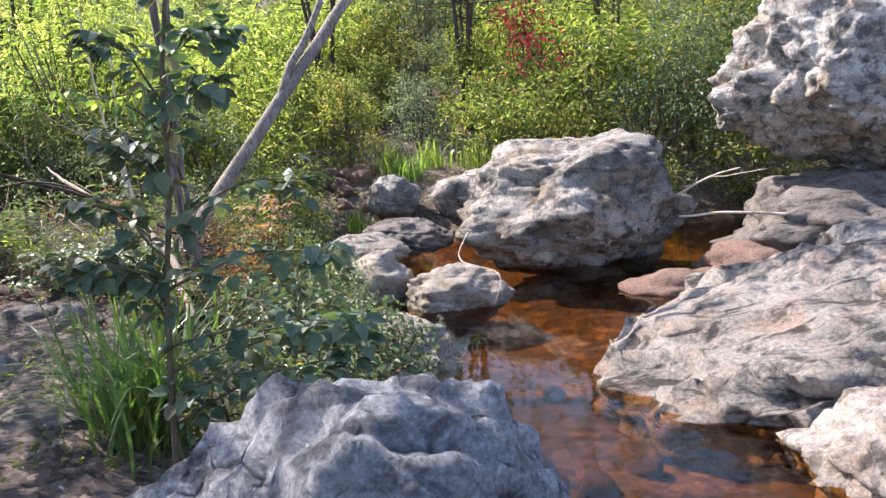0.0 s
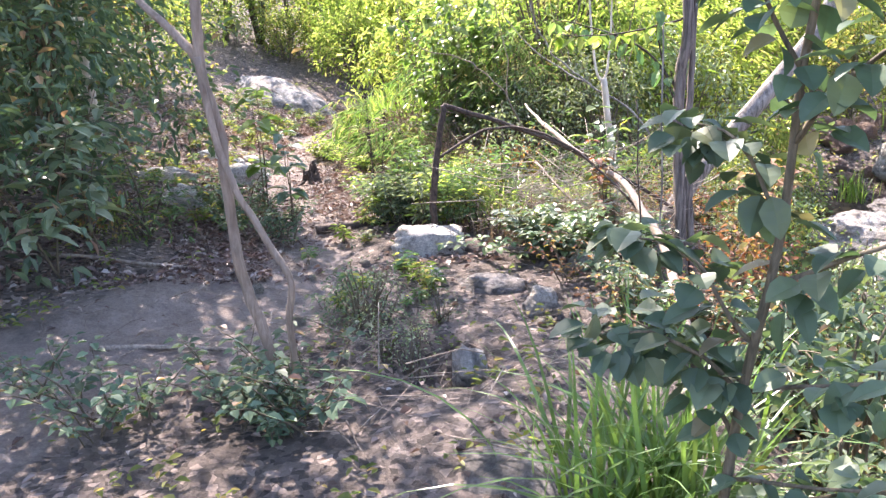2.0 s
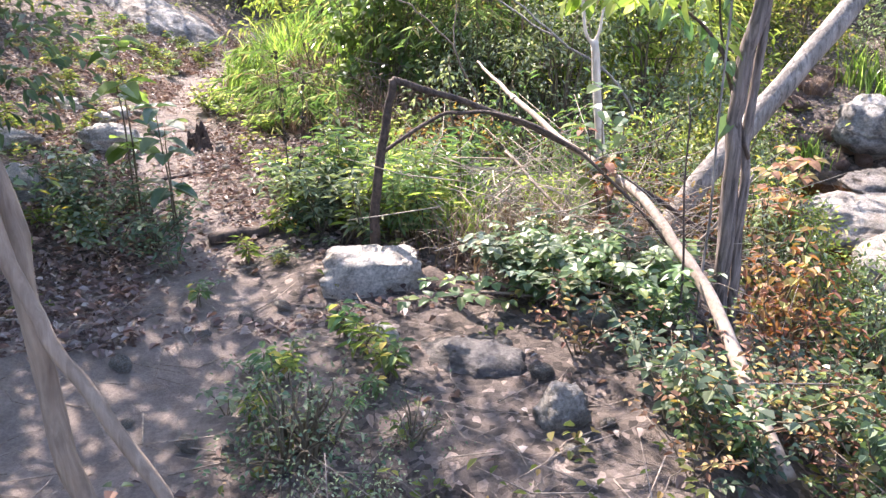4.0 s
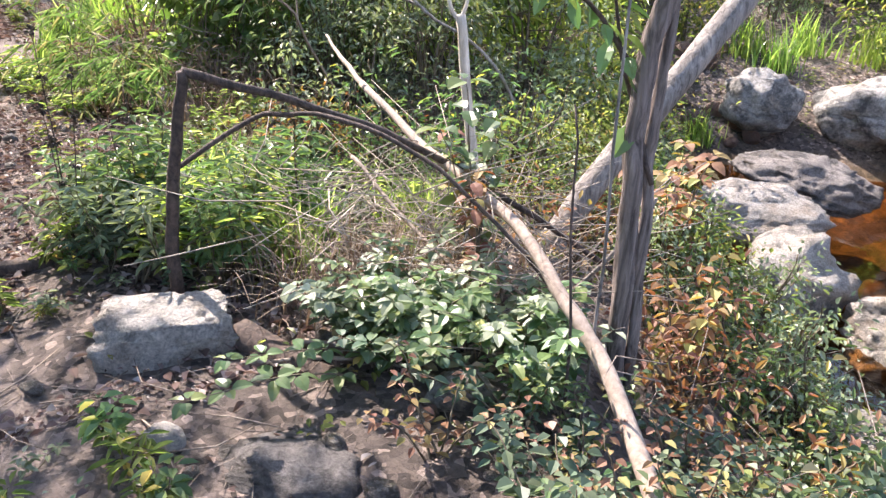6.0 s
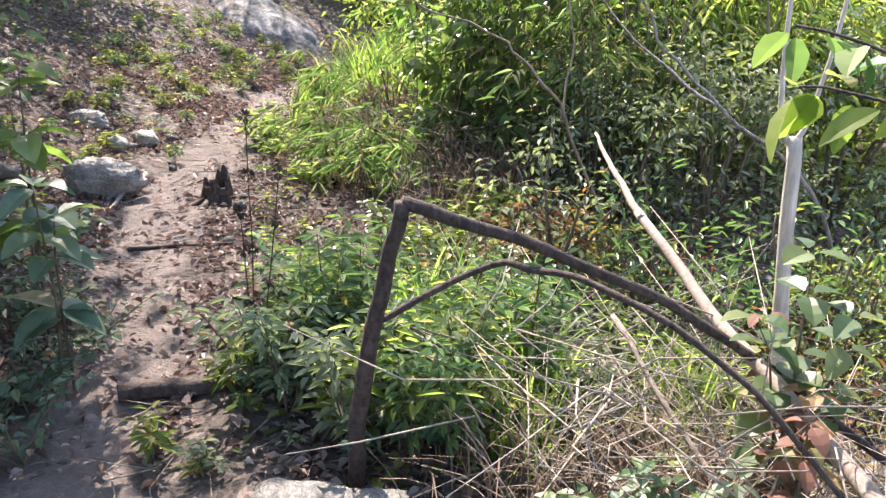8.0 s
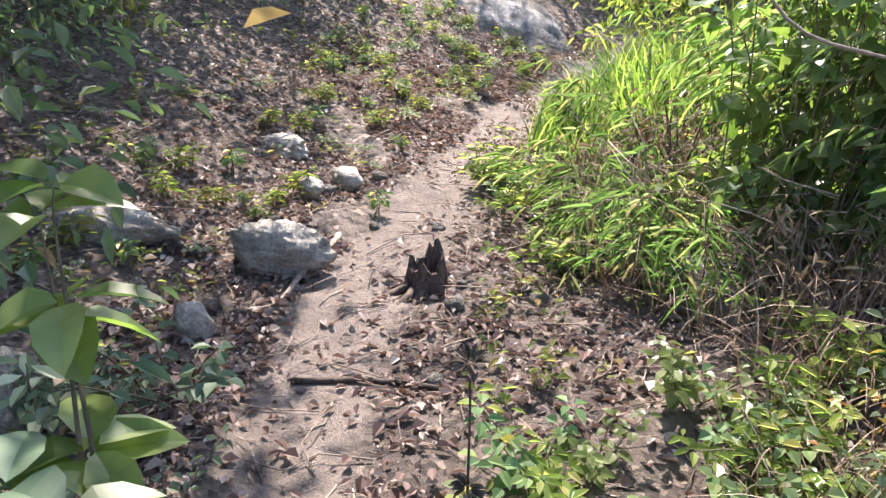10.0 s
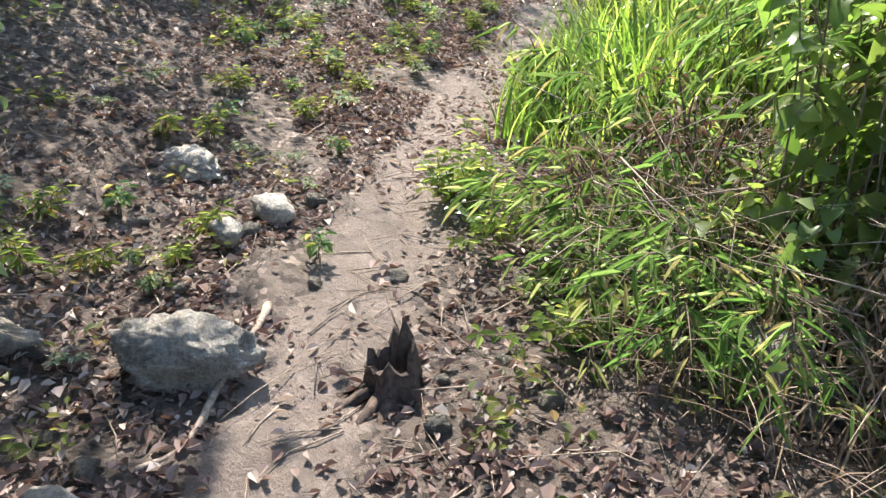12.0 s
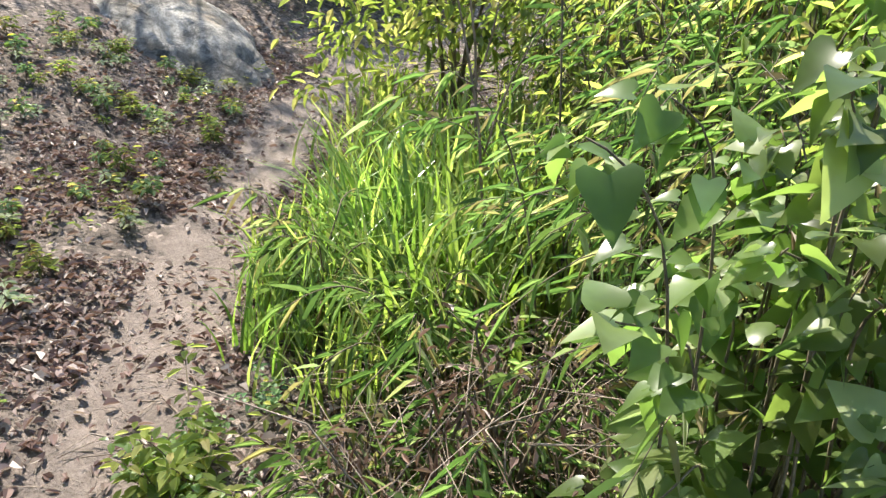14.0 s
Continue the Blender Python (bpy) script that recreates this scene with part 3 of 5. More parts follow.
rock((-10.6, 11.05, ground_z(-10.6, 11.05) - 0.72), (2.5, 0.85, 0.8), ROCK_GREY, "smooth grey rock slab sloping beside the trail", 69, -17, 0, 5, 3, 0.06, 0.02)


def pebbles(n, cx, cy, rx, ry, lo, hi, material, group, label, seed):
    rng = random.Random(seed)
    proto = None
    for i in range(n):
        a, r = rng.uniform(0, 6.28), math.sqrt(rng.random())
        x, y = cx + rx * r * math.cos(a), cy + ry * r * math.sin(a)
        s = rng.uniform(lo, hi)
        m = pose(x, y, ground_z(x, y) + s * 0.25, rng.uniform(-20, 20), rng.uniform(-20, 20), rng.uniform(0, 360))
        if i % 5 == 0:
            proto = rock((x, y, 0), (1, 0.8, 0.62), material, label, seed * 50 + i, 0, 0, 3, 9, 0.2, 0.05, 0, "stone", group)
            proto.matrix_world = m @ Matrix.Diagonal((s, s, s, 1))
        else:
            c = copy_thing(proto, m)
            c.scale = (s, s, s)


rock((-1.52, 3.12, ground_z(-1.52, 3.12) - 0.02), (0.28, 0.2, 0.045), ROCK_SLATE, "flat brown slab beside the grass tuft", 58, 20, 0, 4, 8, 0.12, 0.04)
pebbles(42, -1.9, 11.6, 1.5, 1.0, 0.07, 0.2, ROCK_PINK, "rubble on the far bank", "pinkish rubble stone on the far bank", 3)
pebbles(22, -0.3, 8.6, 0.6, 0.8, 0.05, 0.13, ROCK_PINK, "stones at the inlet", "reddish stone at the water's edge", 4)
pebbles(20, -2.8, 4.4, 1.0, 0.7, 0.02, 0.05, ROCK_CREAM, "pebbles on the trail", "pale pebble lying on the trail", 5)
pebbles(26, -5.6, 6.2, 1.0, 1.0, 0.02, 0.05, ROCK_CREAM, "pebbles by the upper trail", "pale pebble among dead leaves", 6)
pebbles(16, 0.8, 5.2, 0.7, 1.5, 0.06, 0.13, ROCK_PINK, "stones under water", "amber stone lying under the creek water", 7)


# ---- plants ----
def unit_rand(rng, n):
    v = rng.normal(size=(n, 3))
    return v / np.linalg.norm(v, axis=1, keepdims=True)


def shrub_meshes(seed, height, radius, n, leaf, width, clumps=26, low=0.15, droop=0.2, hang=0.2, spread=0.3, stems=5):
    """Stems and a crown of leaves in uneven clumps, for a bush whose foot is at the origin."""
    r, rr = np.random.RandomState(seed), random.Random(seed)
    wood, crown = Soup(), Soup()
    centres = []
    for i in range(clumps):
        a = r.uniform(0, 2 * math.pi)
        t = low + (1 - low) * r.uniform(0, 1) ** 0.8
        wide = radius * (0.35 + 0.65 * math.sin(math.pi * min(1, 0.25 + 0.7 * t))) * math.sqrt(r.uniform(0.1, 1))
        centres.append(Vector((math.cos(a) * wide, math.sin(a) * wide, height * t * r.uniform(0.8, 1.12))))
    for s in range(stems):
        own = centres[s::stems]
        top = max(own, key=lambda c: c.z)
        foot = Vector((rr.uniform(-0.06, 0.06), rr.uniform(-0.06, 0.06), -0.05))
        line = bend([foot, foot.lerp(top, 0.45) + Vector((0, 0, 0.1 * height)), top], 4, rr, 0.012)
        wood.tube(line, taper(len(line), 0.009 + 0.008 * height, 0.003), 5)
        for c in own:
            q = min(line[1:], key=lambda p: (p - c).length + 0.6 * max(0, p.z - c.z))
            tw = bend([q, q.lerp(c, 0.5) + Vector((0, 0, 0.04)), c], 2, rr, 0.01)
            wood.tube(tw, taper(len(tw), 0.004 + 0.002 * height, 0.0015), 3)
    per = n // clumps
    for c in centres:
        size = radius * spread * r.uniform(0.6, 1.3)
        off = r.normal(size=(per, 3)) * size * np.array([1, 1, 0.75])
        pos = np.array(c) + off
        pos[:, 2] = np.maximum(pos[:, 2], 0.03)
        axis = off / (np.linalg.norm(off, axis=1, keepdims=True) + 1e-6) + 0.7 * unit_rand(r, per)
        axis[:, 2] -= hang
        up = np.array([0, 0, 1.0]) + 0.55 * unit_rand(r, per)
        crown.leaves(pos, axis, up, leaf * r.uniform(0.6, 1.25, per), width * r.uniform(0.7, 1.2, per), 0.25, droop)
    return wood.mesh("branching", True), crown.mesh("crown")


def make_shrub(name, place, meshes, material, label, category="shrub", group="", rz=0.0, bark=None):
    ob = thing(name, place, label, category, group, rz)
    part("branching", meshes[0], bark or STEM, ob)
    part("crown", meshes[1], material, ob)
    return ob


def at_ground(x, y, rz=0.0, s=1.0, sink=0.0):
    return pose(x, y, ground_z(x, y) - sink, 0, 0, rz) @ Matrix.Diagonal((s, s, s, 1))


rng = random.Random(77)
AWAY = (0, -60, -50)
KINDS = [
    ("shrub", shrub_meshes(1, 1.7, 0.85, 2200, 0.09, 0.04, 46, 0.1, 0.2, 0.2, 0.14), LEAF_MID, "dense green shrub with small glossy leaves"),
    ("shrub", shrub_meshes(2, 2.2, 1.0, 2300, 0.105, 0.042, 52, 0.1, 0.2, 0.25, 0.135), LEAF_LIGHT, "tall sunlit yellow-green shrub with small leaves"),
    ("shrub", shrub_meshes(3, 1.2, 0.8, 1900, 0.07, 0.032, 32, 0.12, 0.2, 0.2, 0.19), LEAF_MID, "low bushy green shrub on the bank"),
    ("shrub", shrub_meshes(4, 2.6, 1.1, 2600, 0.10, 0.045, 32, 0.1), LEAF_DARK, "tall shaded dark green shrub"),
    ("shrub", shrub_meshes(5, 1.5, 0.8, 1800, 0.075, 0.034, 42, 0.1, 0.2, 0.2, 0.14), LEAF_GREY, "grey-green shrub with soft small leaves"),
    ("shrub", shrub_meshes(6, 1.9, 0.9, 1800, 0.14, 0.022, 26, 0.1, 0.35, 0.3), LEAF_LIGHT, "willowy shrub with narrow drooping leaves"),
]
protos = []
spots = []
for row in range(9):
    y = 12.6 + row * 1.35 + 0.06 * row * row
    n = 13 + row
    for k in range(n):
        x = -10.0 - row * 0.5 + (17.0 + row * 1.4) * (k + 0.5) / n + rng.uniform(-0.4, 0.4)
        yy = y + rng.uniform(-0.5, 0.5)
        if float(trail_side(x, yy)[0]) < 1.3 or (row == 0 and -3.5 < x < 0.3):
            continue
        spots.append((x, yy, rng.choice([0, 1, 1, 1, 2, 4, 4, 5, 5] if x < -1.5 else [0, 0, 0, 3, 2, 3, 4, 5]), rng.uniform(0.75, 1.25)))
for x, y, k, s in [(-2.6, 8.6, 4, 0.75), (-3.4, 8.9, 5, 0.8), (-3.6, 10.2, 1, 0.9), (-2.2, 10.6, 2, 0.9), (-4.8, 10.4, 1, 1.0), (-5.6, 11.2, 0, 1.0),
                   (-3.2, 11.8, 1, 1.05), (-1.6, 12.9, 0, 0.8), (0.6, 12.8, 0, 0.8), (1.9, 12.0, 2, 0.9), (3.1, 11.6, 3, 0.8), (2.6, 10.9, 2, 0.7), (4.2, 11.0, 0, 0.9),
                   (5.6, 11.0, 3, 1.0), (5.2, 6.5, 2, 0.7), (-4.3, 9.9, 1, 0.9), (-2.7, 9.4, 5, 0.75), (-1.9, 9.6, 2, 0.6), (-3.0, 7.6, 4, 0.6), (-3.6, 7.6, 4, 0.5), (-6.6, 10.2, 1, 0.8), (-2.0, 7.3, 2, 0.45), (-1.5, 6.7, 2, 0.4)]:
    spots.append((x, y, k, s))
# shaded thicket uphill of the trail
for x, y, k, s in [(-5.0, 3.6, 3, 0.75), (-5.6, 4.4, 3, 0.8), (-4.6, 2.7, 3, 0.8), (-5.9, 3.2, 3, 1.0), (-6.8, 4.4, 3, 0.9), (-7.4, 5.4, 3, 0.8), (-8.6, 6.4, 0, 0.9),
                   (-5.0, 1.6, 3, 0.9), (-4.4, 0.4, 3, 0.9), (-6.5, 2.0, 3, 1.2), (-9.2, 7.4, 3, 0.9), (-9.8, 8.6, 0, 0.9), (-10.6, 9.8, 1, 1.0), (-11.2, 11.2, 1, 1.0),
                   (-7.2, 5.2, 3, 0.55), (-9.9, 13.0, 1, 0.8), (-11.3, 12.9, 2, 0.9), (-12.4, 11.6, 1, 0.9), (-10.8, 14.2, 5, 1.0), (-9.6, 14.6, 1, 1.0), (-12.2, 14.0, 0, 1.0), (-11.2, 15.6, 1, 1.1), (-9.9, 16.4, 4, 1.1), (-8.0, 4.0, 3, 1.1), (-9.5, 5.5, 3, 1.1), (-11, 7.0, 3, 1.2), (-12, 9, 3, 1.2), (-3.0, -1.5, 3, 0.8), (3.0, -1.5, 0, 0.9), (1.0, -3.0, 3, 0.9), (4.5, 1.0, 0, 1.0)]:
    spots.append((x, y, k, s))
for i in range(34):
    x, y = rng.uniform(-17, -8.6), rng.uniform(8.5, 22)
    if float(trail_side(x, y)[0]) > 1.6:
        spots.append((x, y, rng.choice([0, 1, 1, 2, 4, 5]), rng.uniform(0.7, 1.1)))
spots = [s for s in spots if math.hypot(s[0] + 10.3, s[1] - 10.9) > 1.9]  # the slab lies bare
for k, (name, meshes, mat, label) in enumerate(KINDS):
    mine = [s for s in spots if s[2] == k]
    first = None
    for x, y, _, s in mine:
        m = at_ground(x, y, rng.uniform(0, 360), s, 0.03)
        if first is None:
            first = make_shrub(name, (0, 0, 0), meshes, mat, label, group="creekside thicket")
            first.matrix_world = m
        else:
            c = copy_thing(first, m)
            c.scale = (s, s, s)

# tall trees behind the thicket
TALL = shrub_meshes(58, 5.6, 1.9, 1300, 0.13, 0.055, 46, 0.38, 0.2, 0.3, 0.13, 4)
first = None
for x, y, s in [(0.4, 15.0, 1.0), (-8.2, 15.8, 1.0), (-2.4, 16.6, 1.05), (3.0, 15.4, 1.0), (5.6, 13.6, 1.05), (7.6, 11.8, 1.0), (-12.5, 13.5, 1.1)]:
    m = at_ground(x, y, rng.uniform(0, 360), s)
    if first is None:
        first = make_shrub("slender_tree", (0, 0, 0), TALL, LEAF_MID, "slender green tree rising above the thicket", "tree", "trees behind the creek", bark=BARK_DARK)
        first.matrix_world = m
    else:
        copy_thing(first, m).scale = (s, s, s)

# bamboo-like bush that overhangs the trail
def cane_meshes(seed, canes, height, reach, leaf, width, per=11, rad=0.22, lowest=0.3):
    """Arching canes with long narrow leaves that hang from them in flat sprays."""
    r, rr = np.random.RandomState(seed), random.Random(seed)
    wood, crown = Soup(), Soup()
    for i in range(canes):
        a = r.uniform(0, 6.283)
        h, out = height * r.uniform(0.35, 1.05), reach * r.uniform(0.25, 1.1)
        f = Vector((r.normal(0, rad), r.normal(0, rad), -0.04))
        way = Vector((math.cos(a), math.sin(a), 0))
        side = Vector((-way.y, way.x, 0))
        line = bend([f, f + way * out * 0.3 + Vector((0, 0, h * 0.7)), f + way * out * 0.75 + Vector((0, 0, h)), f + way * out * 1.2 + Vector((0, 0, h * 0.82))], 4, rr, 0.008)
        wood.tube(line, taper(len(line), 0.0045, 0.0012), 4)
        pos, axis, up = [], [], []
        for k in range(per):
            t = lowest + (1 - lowest) * (k + r.uniform(0, 0.8)) / per
            q = line[min(len(line) - 1, int(t * (len(line) - 1)))]
            for g in (1, -1):
                d = way * r.uniform(0.5, 1.1) + side * g * r.uniform(0.4, 1.0) + Vector((0, 0, r.uniform(-0.7, 0.25)))
                pos.append(tuple(q + side * g * 0.004 + way * r.uniform(-0.03, 0.03)))
                axis.append(tuple(d))
                up.append((r.normal(0, 0.35), r.normal(0, 0.35), 1.0))
        m = len(pos)
        crown.leaves(pos, axis, up, leaf * r.uniform(0.55, 1.25, m), width * r.uniform(0.7, 1.2, m), 0.22, 0.35, 0.3)
    return wood.mesh("branching", True), crown.mesh("crown")


def bush_set(name, meshes, material, label, category, group, places, bark=None):
    first = None
    for x, y, a, k in places:
        if first is None:
            first = make_shrub(name, (0, 0, 0), meshes, material, label, category, group, bark=bark)
            first.matrix_world = at_ground(x, y, a, k)
        else:
            copy_thing(first, at_ground(x, y, a)).scale = (k, k, k)


bush_set("bamboo_bush", cane_meshes(8, 105, 1.45, 0.7, 0.115, 0.0115, 12, 0.3), LEAF_CANE, "bright bamboo-like bush with long drooping narrow leaves", "bush", "bush beside the trail",
         [(-4.25, 8.15, 20, 0.85), (-4.85, 8.75, 120, 0.85), (-4.6, 9.4, 200, 1.15), (-3.7, 7.9, 40, 0.85), (-5.7, 10.5, 80, 0.9)])
bush_set("leafy_bush", shrub_meshes(18, 1.7, 0.9, 1900, 0.06, 0.018, 70, 0.1, 0.35, 0.3, 0.14, 18), LEAF_LIGHT, "sunlit leafy bush with narrow leaves and thin canes", "bush", "bush beside the trail",
         [(-3.9, 8.7, 300, 1.1), (-5.2, 9.6, 10, 0.9), (-4.0, 9.4, 160, 1.2)])
sprigs = [(-4.98, 7.1, 30, 0.8), (-4.65, 6.98, 80, 0.7), (-5.2, 7.3, 190, 0.9), (-4.8, 7.2, 300, 0.95), (-4.45, 7.05, 140, 0.8), (-5.4, 7.55, 60, 0.8)]
for i in range(15):
    t = i / 14
    sprigs.append((-4.55 - 1.35 * t + rng.gauss(0, 0.12), 7.3 + 1.2 * t + rng.gauss(0, 0.1), rng.uniform(0, 360), rng.uniform(0.55, 1.1)))
bush_set("bamboo_sprig", cane_meshes(19, 14, 0.45, 0.4, 0.12, 0.0105, 8, 0.012), LEAF_CANE, "low sprig of drooping bamboo-like leaves", "sprig", "sprigs at the trail's edge", sprigs)
for ob in list(scene.objects):
    if ob.name.startswith("branching") and ob.parent and ob.parent.name.startswith("bamboo_sprig"):
        tagged(ob, kind="stuff")


def tuft(place, seed, n, length, width, material, label, lean=0.5, name="grass_tuft", group="", rad=0.1):
    r = np.random.RandomState(seed)
    g = Soup()
    verts, faces = [], []
    for i in range(n):
        a = r.uniform(0, 2 * math.pi)
        L = length * r.uniform(0.5, 1.1)
        out = lean * r.uniform(0.2, 1.2)
        bx, by = r.normal(0, rad), r.normal(0, rad)
        dx, dy = math.cos(a), math.sin(a)
        w = width * r.uniform(0.6, 1.1)
        s = len(verts)
        steps = 5
        for k in range(steps + 1):
            t = k / steps
            px = bx + dx * L * out * t * t
            py = by + dy * L * out * t * t
            pz = L * (t - 0.45 * out * t ** 3) - 0.03
            ww = w * (1 - t ** 2) * 0.5 + 0.0004
            verts += [(px - dy * ww, py + dx * ww, pz), (px + dy * ww, py - dx * ww, pz)]
            if k:
                q = s + 2 * k
                faces.append((q - 2, q - 1, q + 1, q))
    me = mesh_of(name, verts, faces)
    ob = part(name, me, material)
    ob.matrix_world = pose(*place)
    return tagged(ob, label, "grass", group)


def blade_mesh(seed, length, width, out):
    """One arching blade of grass that leans along +x."""
    verts, faces = [], []
    for k in range(8):
        t = k / 7
        w = width * (1 - t ** 2.2) * 0.5 * (0.6 + 0.4 * min(1, t * 4)) + 0.0004
        p = (length * out * t ** 1.8, 0.02 * math.sin(3 * t + seed), length * (t - 0.5 * out * t ** 3))
        verts += [(p[0], p[1] - w, p[2] + 0.25 * w), p, (p[0], p[1] + w, p[2] + 0.25 * w)]
        if k:
            q = 3 * k
            faces += [(q - 3, q - 2, q + 1, q), (q - 2, q - 1, q + 2, q + 1)]
    return mesh_of("blade", verts, faces)


lush = thing("lush_grass", (-1.15, 3.05, ground_z(-1.15, 3.05)), "lush bright green grass tuft beside the white boulder", "grass")
BLADES = [blade_mesh(i, 0.4 + 0.045 * i, 0.013 + 0.0006 * (i % 4), 0.2 + 0.11 * (i % 7)) for i in range(9)]
for i in range(230):
    bl = part("blade", BLADES[i % 9], GRASS, lush)
    bl.matrix_basis = pose(rng.gauss(0, 0.11), rng.gauss(0, 0.11), -0.02, rng.gauss(0, 8), rng.gauss(0, 8), rng.uniform(0, 360))
t1 = tuft((0, 0, 0), 2, 90, 0.48, 0.017, GRASS_SUN, "green grass tuft beside the trail, sunlight put into its colour", 0.6, group="grass beside the trail")
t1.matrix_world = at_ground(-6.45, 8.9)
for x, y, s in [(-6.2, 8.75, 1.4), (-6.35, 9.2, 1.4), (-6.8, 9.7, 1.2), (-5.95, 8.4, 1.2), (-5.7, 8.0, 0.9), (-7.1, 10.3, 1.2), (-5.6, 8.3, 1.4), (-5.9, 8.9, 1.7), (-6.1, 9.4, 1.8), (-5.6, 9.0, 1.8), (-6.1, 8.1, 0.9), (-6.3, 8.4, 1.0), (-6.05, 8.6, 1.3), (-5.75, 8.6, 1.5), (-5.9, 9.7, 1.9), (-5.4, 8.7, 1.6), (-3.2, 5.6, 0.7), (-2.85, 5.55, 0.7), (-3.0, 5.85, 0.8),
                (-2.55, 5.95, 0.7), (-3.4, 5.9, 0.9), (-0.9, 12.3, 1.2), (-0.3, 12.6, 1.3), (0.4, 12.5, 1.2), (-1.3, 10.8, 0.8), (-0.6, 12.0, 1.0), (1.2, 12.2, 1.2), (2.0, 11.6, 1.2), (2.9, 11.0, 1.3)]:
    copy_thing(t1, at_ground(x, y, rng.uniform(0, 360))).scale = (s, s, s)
d1 = tuft((0, 0, 0), 3, 110, 0.42, 0.006, STRAW, "dry straw-coloured grass clump", 0.9, name="dry_grass", group="dry grass on the bank", rad=0.14)
d1.matrix_world = at_ground(-2.55, 5.35)
for x, y, s in [(-2.3, 5.45, 0.9), (-2.75, 5.3, 0.9), (-2.1, 5.7, 0.9), (-2.5, 5.7, 0.9), (-1.2, 9.2, 0.8), (-0.95, 10.2, 0.9), (-1.35, 8.3, 0.7), (-1.1, 9.8, 0.7), (-2.4, 5.55, 1.0), (-3.3, 5.5, 0.7), (-2.2, 5.2, 0.7), (-4.6, 7.0, 0.8), (-4.9, 7.1, 0.8), (-4.2, 7.0, 0.9), (-3.9, 6.8, 0.8), (-3.6, 6.4, 0.8), (-5.1, 7.4, 0.8), (-5.5, 7.9, 0.8), (-5.2, 7.7, 1.0), (-5.0, 7.6, 1.2), (-4.8, 7.4, 1.2), (-4.5, 7.3, 1.2), (-4.3, 7.4, 1.3), (-4.0, 7.2, 1.2), (-5.4, 8.2, 1.2), (-5.1, 8.1, 1.3), (-1.9, 9.8, 0.9), (-1.4, 12.0, 0.9)]:
    copy_thing(d1, at_ground(x, y, rng.uniform(0, 360))).scale = (s, s, s)


# ---- trunks ----
def trunk(name, lines, material, label, category, seed, sides=10, wobble=0.005, lump=0.05, part_names=None, materials=None):
    """A tree or branch of several limbs; each line is (points, first radius, last radius)."""
    rr = random.Random(seed)
    foot = lines[0][0][0]
    ob = thing(name, foot, label, category)
    for i, (pts, r0, r1) in enumerate(lines):
        so = Soup()
        loc = [tuple(Vector(p) - Vector(foot)) for p in pts]
        line = bend(loc, 6, rr, wobble)
        so.tube(line, taper(len(line), r0, r1), sides, lump, rr)
        part((part_names or ["trunk"] + ["limb"] * 20)[i], so.mesh(name, True), (materials or [material] * 20)[i], ob)
    return ob


trunk("leaning_tree", [
    ([(-2.12, 6.0, 0.15), (-1.89, 6.19, 0.6), (-1.5, 6.59, 1.2), (-0.97, 7.12, 2.0), (-0.31, 7.79, 3.0), (0.4, 8.4, 4.2)], 0.06, 0.042),
    ([(-1.33, 6.76, 1.45), (-1.2, 6.9, 1.8), (-0.95, 7.1, 2.3), (-0.7, 7.3, 3.2)], 0.038, 0.022)], BARK_GREY,
    "leaning grey tree trunk forking above the bank", "tree", 1, 12, 0.008, 0.09)
trunk("shaggy_tree", [
    ([(-1.655, 5.32, 0.12), (-1.66, 5.22, 0.55), (-1.69, 5.2, 0.98), (-1.695, 5.2, 1.3), (-1.67, 5.2, 1.65), (-1.7, 5.2, 2.6), (-1.6, 5.2, 3.6)], 0.031, 0.022),
    ([(-1.615, 5.34, 0.12), (-1.62, 5.25, 0.5), (-1.65, 5.24, 0.95), (-1.66, 5.24, 1.2), (-1.655, 5.24, 1.6), (-1.6, 5.3, 2.8)], 0.02, 0.013)], BARK_SHAG,
    "upright twin trunk with peeling shaggy grey bark", "tree", 2, 12, 0.006, 0.16)
trunk("overhanging_branch", [([(-2.3, 7.3, 0.3), (-2.5, 7.1, 0.9), (-2.86, 7.02, 1.15), (-3.05, 6.99, 1.3), (-3.24, 6.94, 1.54), (-3.4, 6.9, 2.1)], 0.010, 0.004), ([(-2.86, 7.02, 1.15), (-3.3, 7.1, 1.35), (-3.7, 7.2, 1.7)], 0.008, 0.003)], BARK_GREY,
      "bare crooked grey branch arching over the bank", "branch", 23, 6, 0.012)
trunk("bare_shrub", [([(-3.2, 7.0, 0.35), (-3.4, 6.8, 1.0), (-3.6, 6.72, 1.25), (-3.75, 6.69, 1.36), (-4.07, 6.55, 1.47), (-4.3, 6.6, 1.75)], 0.0075, 0.003), ([(-3.45, 6.78, 1.05), (-3.5, 6.9, 1.4), (-3.7, 7.0, 1.9)], 0.005, 0.002)], BARK_TAN,
      "bare grey shrub stem arching beside the bush", "shrub", 24, 6, 0.012)
